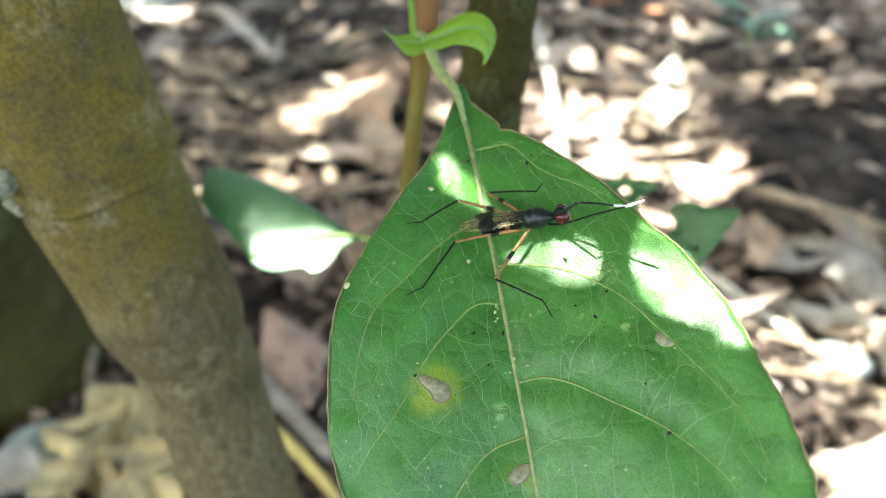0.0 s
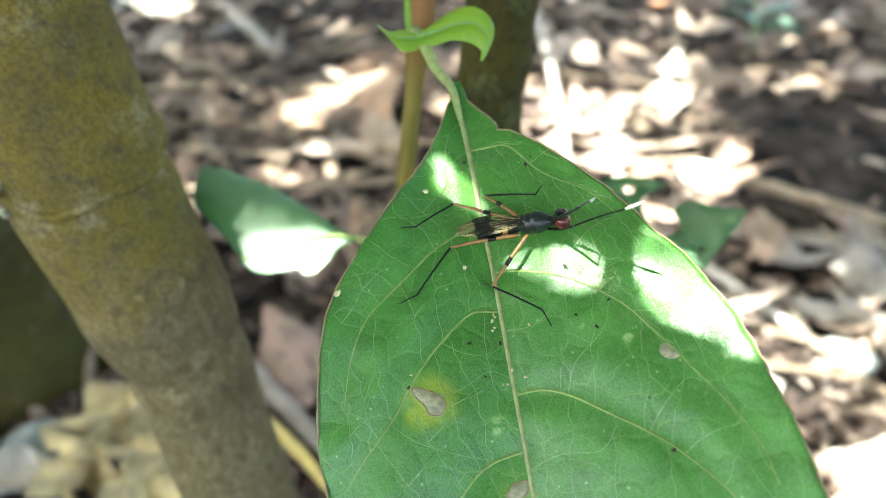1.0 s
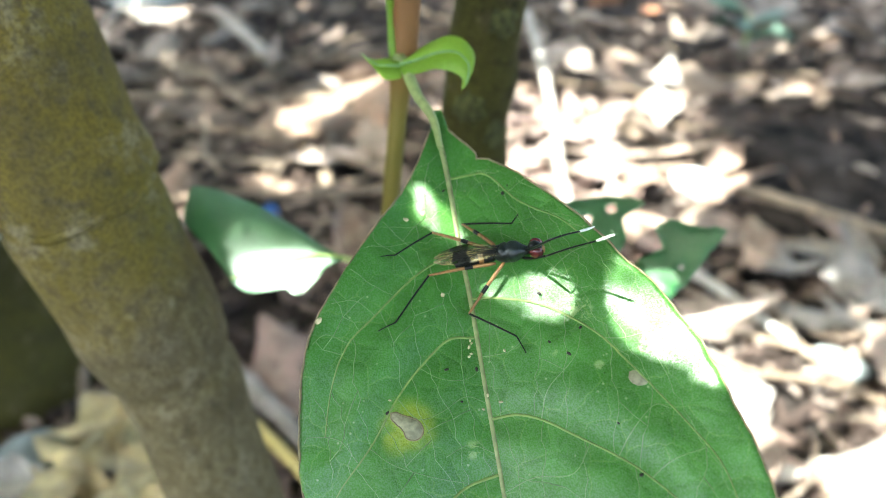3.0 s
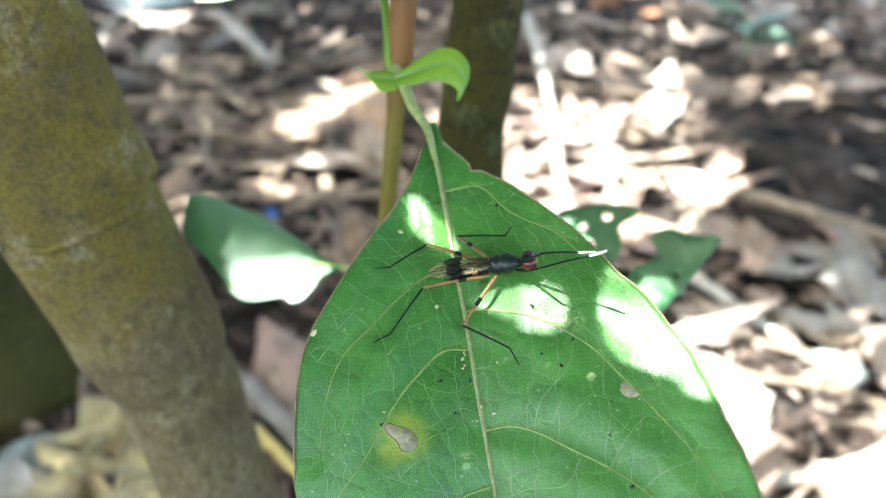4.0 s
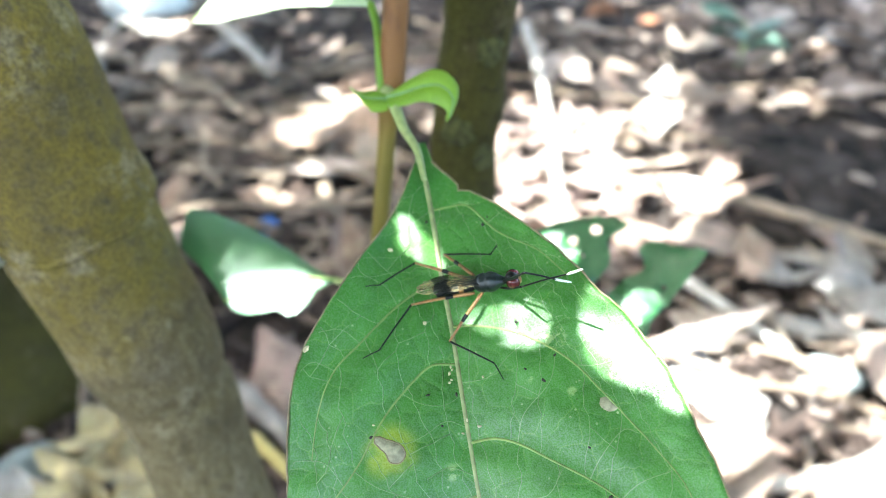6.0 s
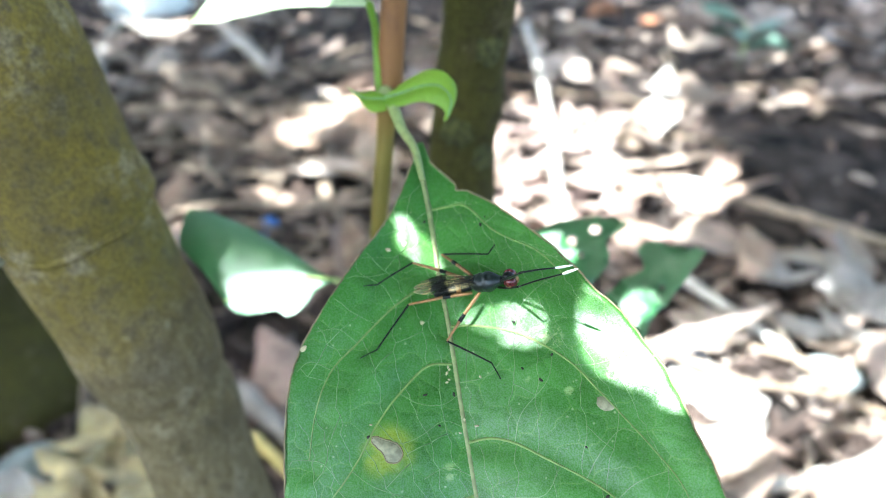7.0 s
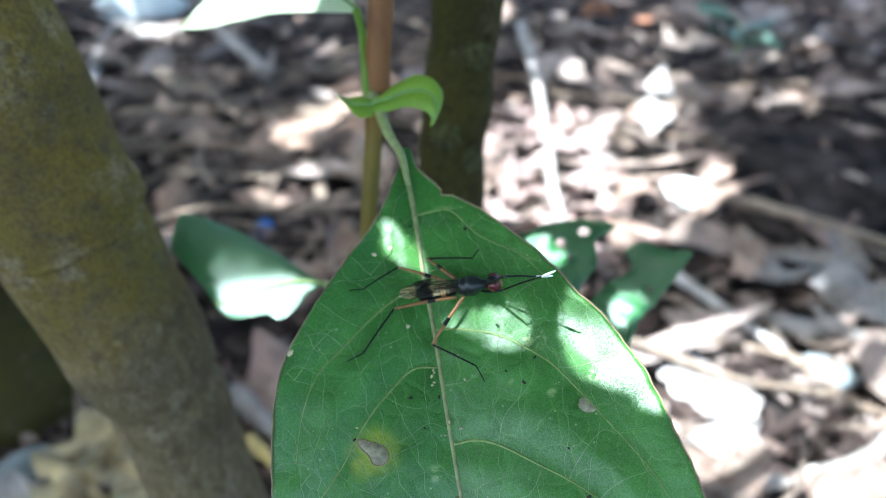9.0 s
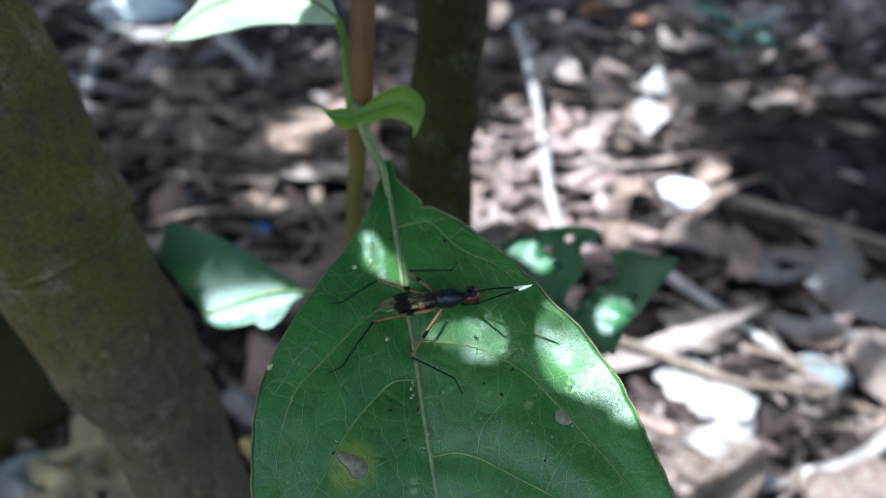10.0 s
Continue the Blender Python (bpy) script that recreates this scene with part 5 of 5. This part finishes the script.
        b, l1, l2, l3, tip, r3, r2, r1, m1, m2, m3 = range(n, n + 11)
        bm_list[1].extend([(b, l1, m1), (l1, l2, m2, m1), (l2, l3, m3, m2), (l3, tip, m3), (b, m1, r1), (m1, m2, r2, r1), (m2, m3, r3, r2), (m3, tip, r3)])

    for i in range(1500):
        try_leaf(r.uniform(0.02, 0.14), r.uniform(0.04, 0.23), r.uniform(0.33, 0.38), r.uniform(0.007, 0.02))
    for i in range(5200):
        try_leaf(r.uniform(0.03, 0.125), r.uniform(0.045, 0.22), r.uniform(0.32, 0.36), r.uniform(0.004, 0.009))
    for i in range(9000):
        try_leaf(r.uniform(0.045, 0.115), r.uniform(0.06, 0.145), r.uniform(0.33, 0.36), r.uniform(0.002, 0.0045))
    for i in range(9000):
        try_leaf(r.uniform(0.06, 0.105), r.uniform(0.09, 0.15), r.uniform(0.33, 0.35), r.uniform(0.0014, 0.0028))
    # more leaves put where litter and back trunk are to stay shaded
    for i in range(130):
        try_leaf(r.uniform(0.15, 0.5), r.uniform(0.31, 0.6), r.uniform(0.6, 0.9), r.uniform(0.04, 0.09))
    for i in range(36):
        try_leaf(r.uniform(-0.3, -0.04), r.uniform(0.12, 0.32), r.uniform(0.6, 0.9), r.uniform(0.04, 0.09))
    for i in range(1500):
        try_leaf(r.uniform(0.03, 0.11), r.uniform(0.15, 0.21), r.uniform(0.33, 0.37), r.uniform(0.006, 0.012))
    # fine leaflets added higher up, to thin the light of the patches
    for i in range(1900):
        try_leaf(r.uniform(0.06, 0.125), r.uniform(0.065, 0.15), r.uniform(0.56, 0.66), r.uniform(0.002, 0.0034), 1.0)
    for i in range(1300):
        try_leaf(r.uniform(0.022, 0.062), r.uniform(0.141, 0.171), r.uniform(0.56, 0.66), r.uniform(0.002, 0.003), 1.0)
    for i in range(9000):
        x, y = r.uniform(-1.35, 1.35), r.uniform(-0.8, 1.9)
        if math.hypot(x, y - 0.55) < 1.22 + 0.15 * noise.noise(Vector((x * 3, y * 3, 0))):
            try_leaf(x, y, r.uniform(0.6, 1.1), r.uniform(0.04, 0.12))
    me = bpy.data.meshes.new("shade_canopy")
    me.from_pydata(bm_list[0], [], bm_list[1])
    me.materials.append(LEAF_CANOPY.mat)
    ob = new("shade_canopy", me)
    ob.parent = TREE
    ob.matrix_local = Matrix.Translation((0.040, -0.105, 0))
    tagged(ob, "unseen leafy canopy added overhead to dapple the sun", kind="stuff")


shade_canopy()


def motions():
    walk(cam, [(t, pose(x, y, z, rx, ry, rz)) for t, x, y, z, rx, ry, rz in PATH], EXPOSURES)
    for swing, knee, rows in ((FORE_A, KNEE_A, SWING_A), (FORE_B, KNEE_B, SWING_B)):
        walk(swing, [(t, Matrix.Translation(knee) @ aim((x, -y, z))) for t, x, y, z in rows])


# directions of the raised shins in the leaf's frame
SWING_A = [
    (0, 0.557, 0.315, 0.768),
    (0.5, 0.542, 0.279, 0.792),
    (1, 0.532, 0.283, 0.798),
    (1.5, 0.533, 0.278, 0.799),
    (2, 0.516, 0.291, 0.806),
    (2.5, 0.546, 0.263, 0.796),
    (4, 0.575, 0.286, 0.767),
    (4.5, 0.566, 0.279, 0.776),
    (5, 0.569, 0.279, 0.774),
    (5.5, 0.562, 0.268, 0.782),
    (7, 0.541, 0.269, 0.797),
    (7.5, 0.521, 0.26, 0.813),
    (8, 0.527, 0.252, 0.811),
    (8.5, 0.534, 0.26, 0.805),
    (9, 0.517, 0.253, 0.817),
    (9.5, 0.539, 0.267, 0.799),
    (10, 0.542, 0.249, 0.803),
]
SWING_B = [
    (0, 0.91, 0.051, -0.411),
    (0.5, 0.733, 0.005, -0.68),
    (1, 0.426, -0.493, -0.758),
    (1.5, 0.743, -0.232, -0.627),
    (2, 0.54, -0.088, -0.837),
    (2.5, 0.699, -0.309, -0.645),
    (4, 0.92, -0.016, -0.393),
    (4.5, 0.735, 0.133, -0.665),
    (5, 0.724, 0.051, -0.687),
    (5.5, 0.732, 0.105, -0.673),
    (7, 0.925, -0.107, -0.364),
    (7.5, 0.669, -0.358, -0.651),
    (8, 0.827, -0.35, -0.441),
    (8.5, 0.79, -0.137, -0.598),
    (9, 0.882, -0.024, -0.471),
    (9.5, 0.488, -0.125, -0.864),
    (10, 0.916, -0.046, -0.398),
]
motions()
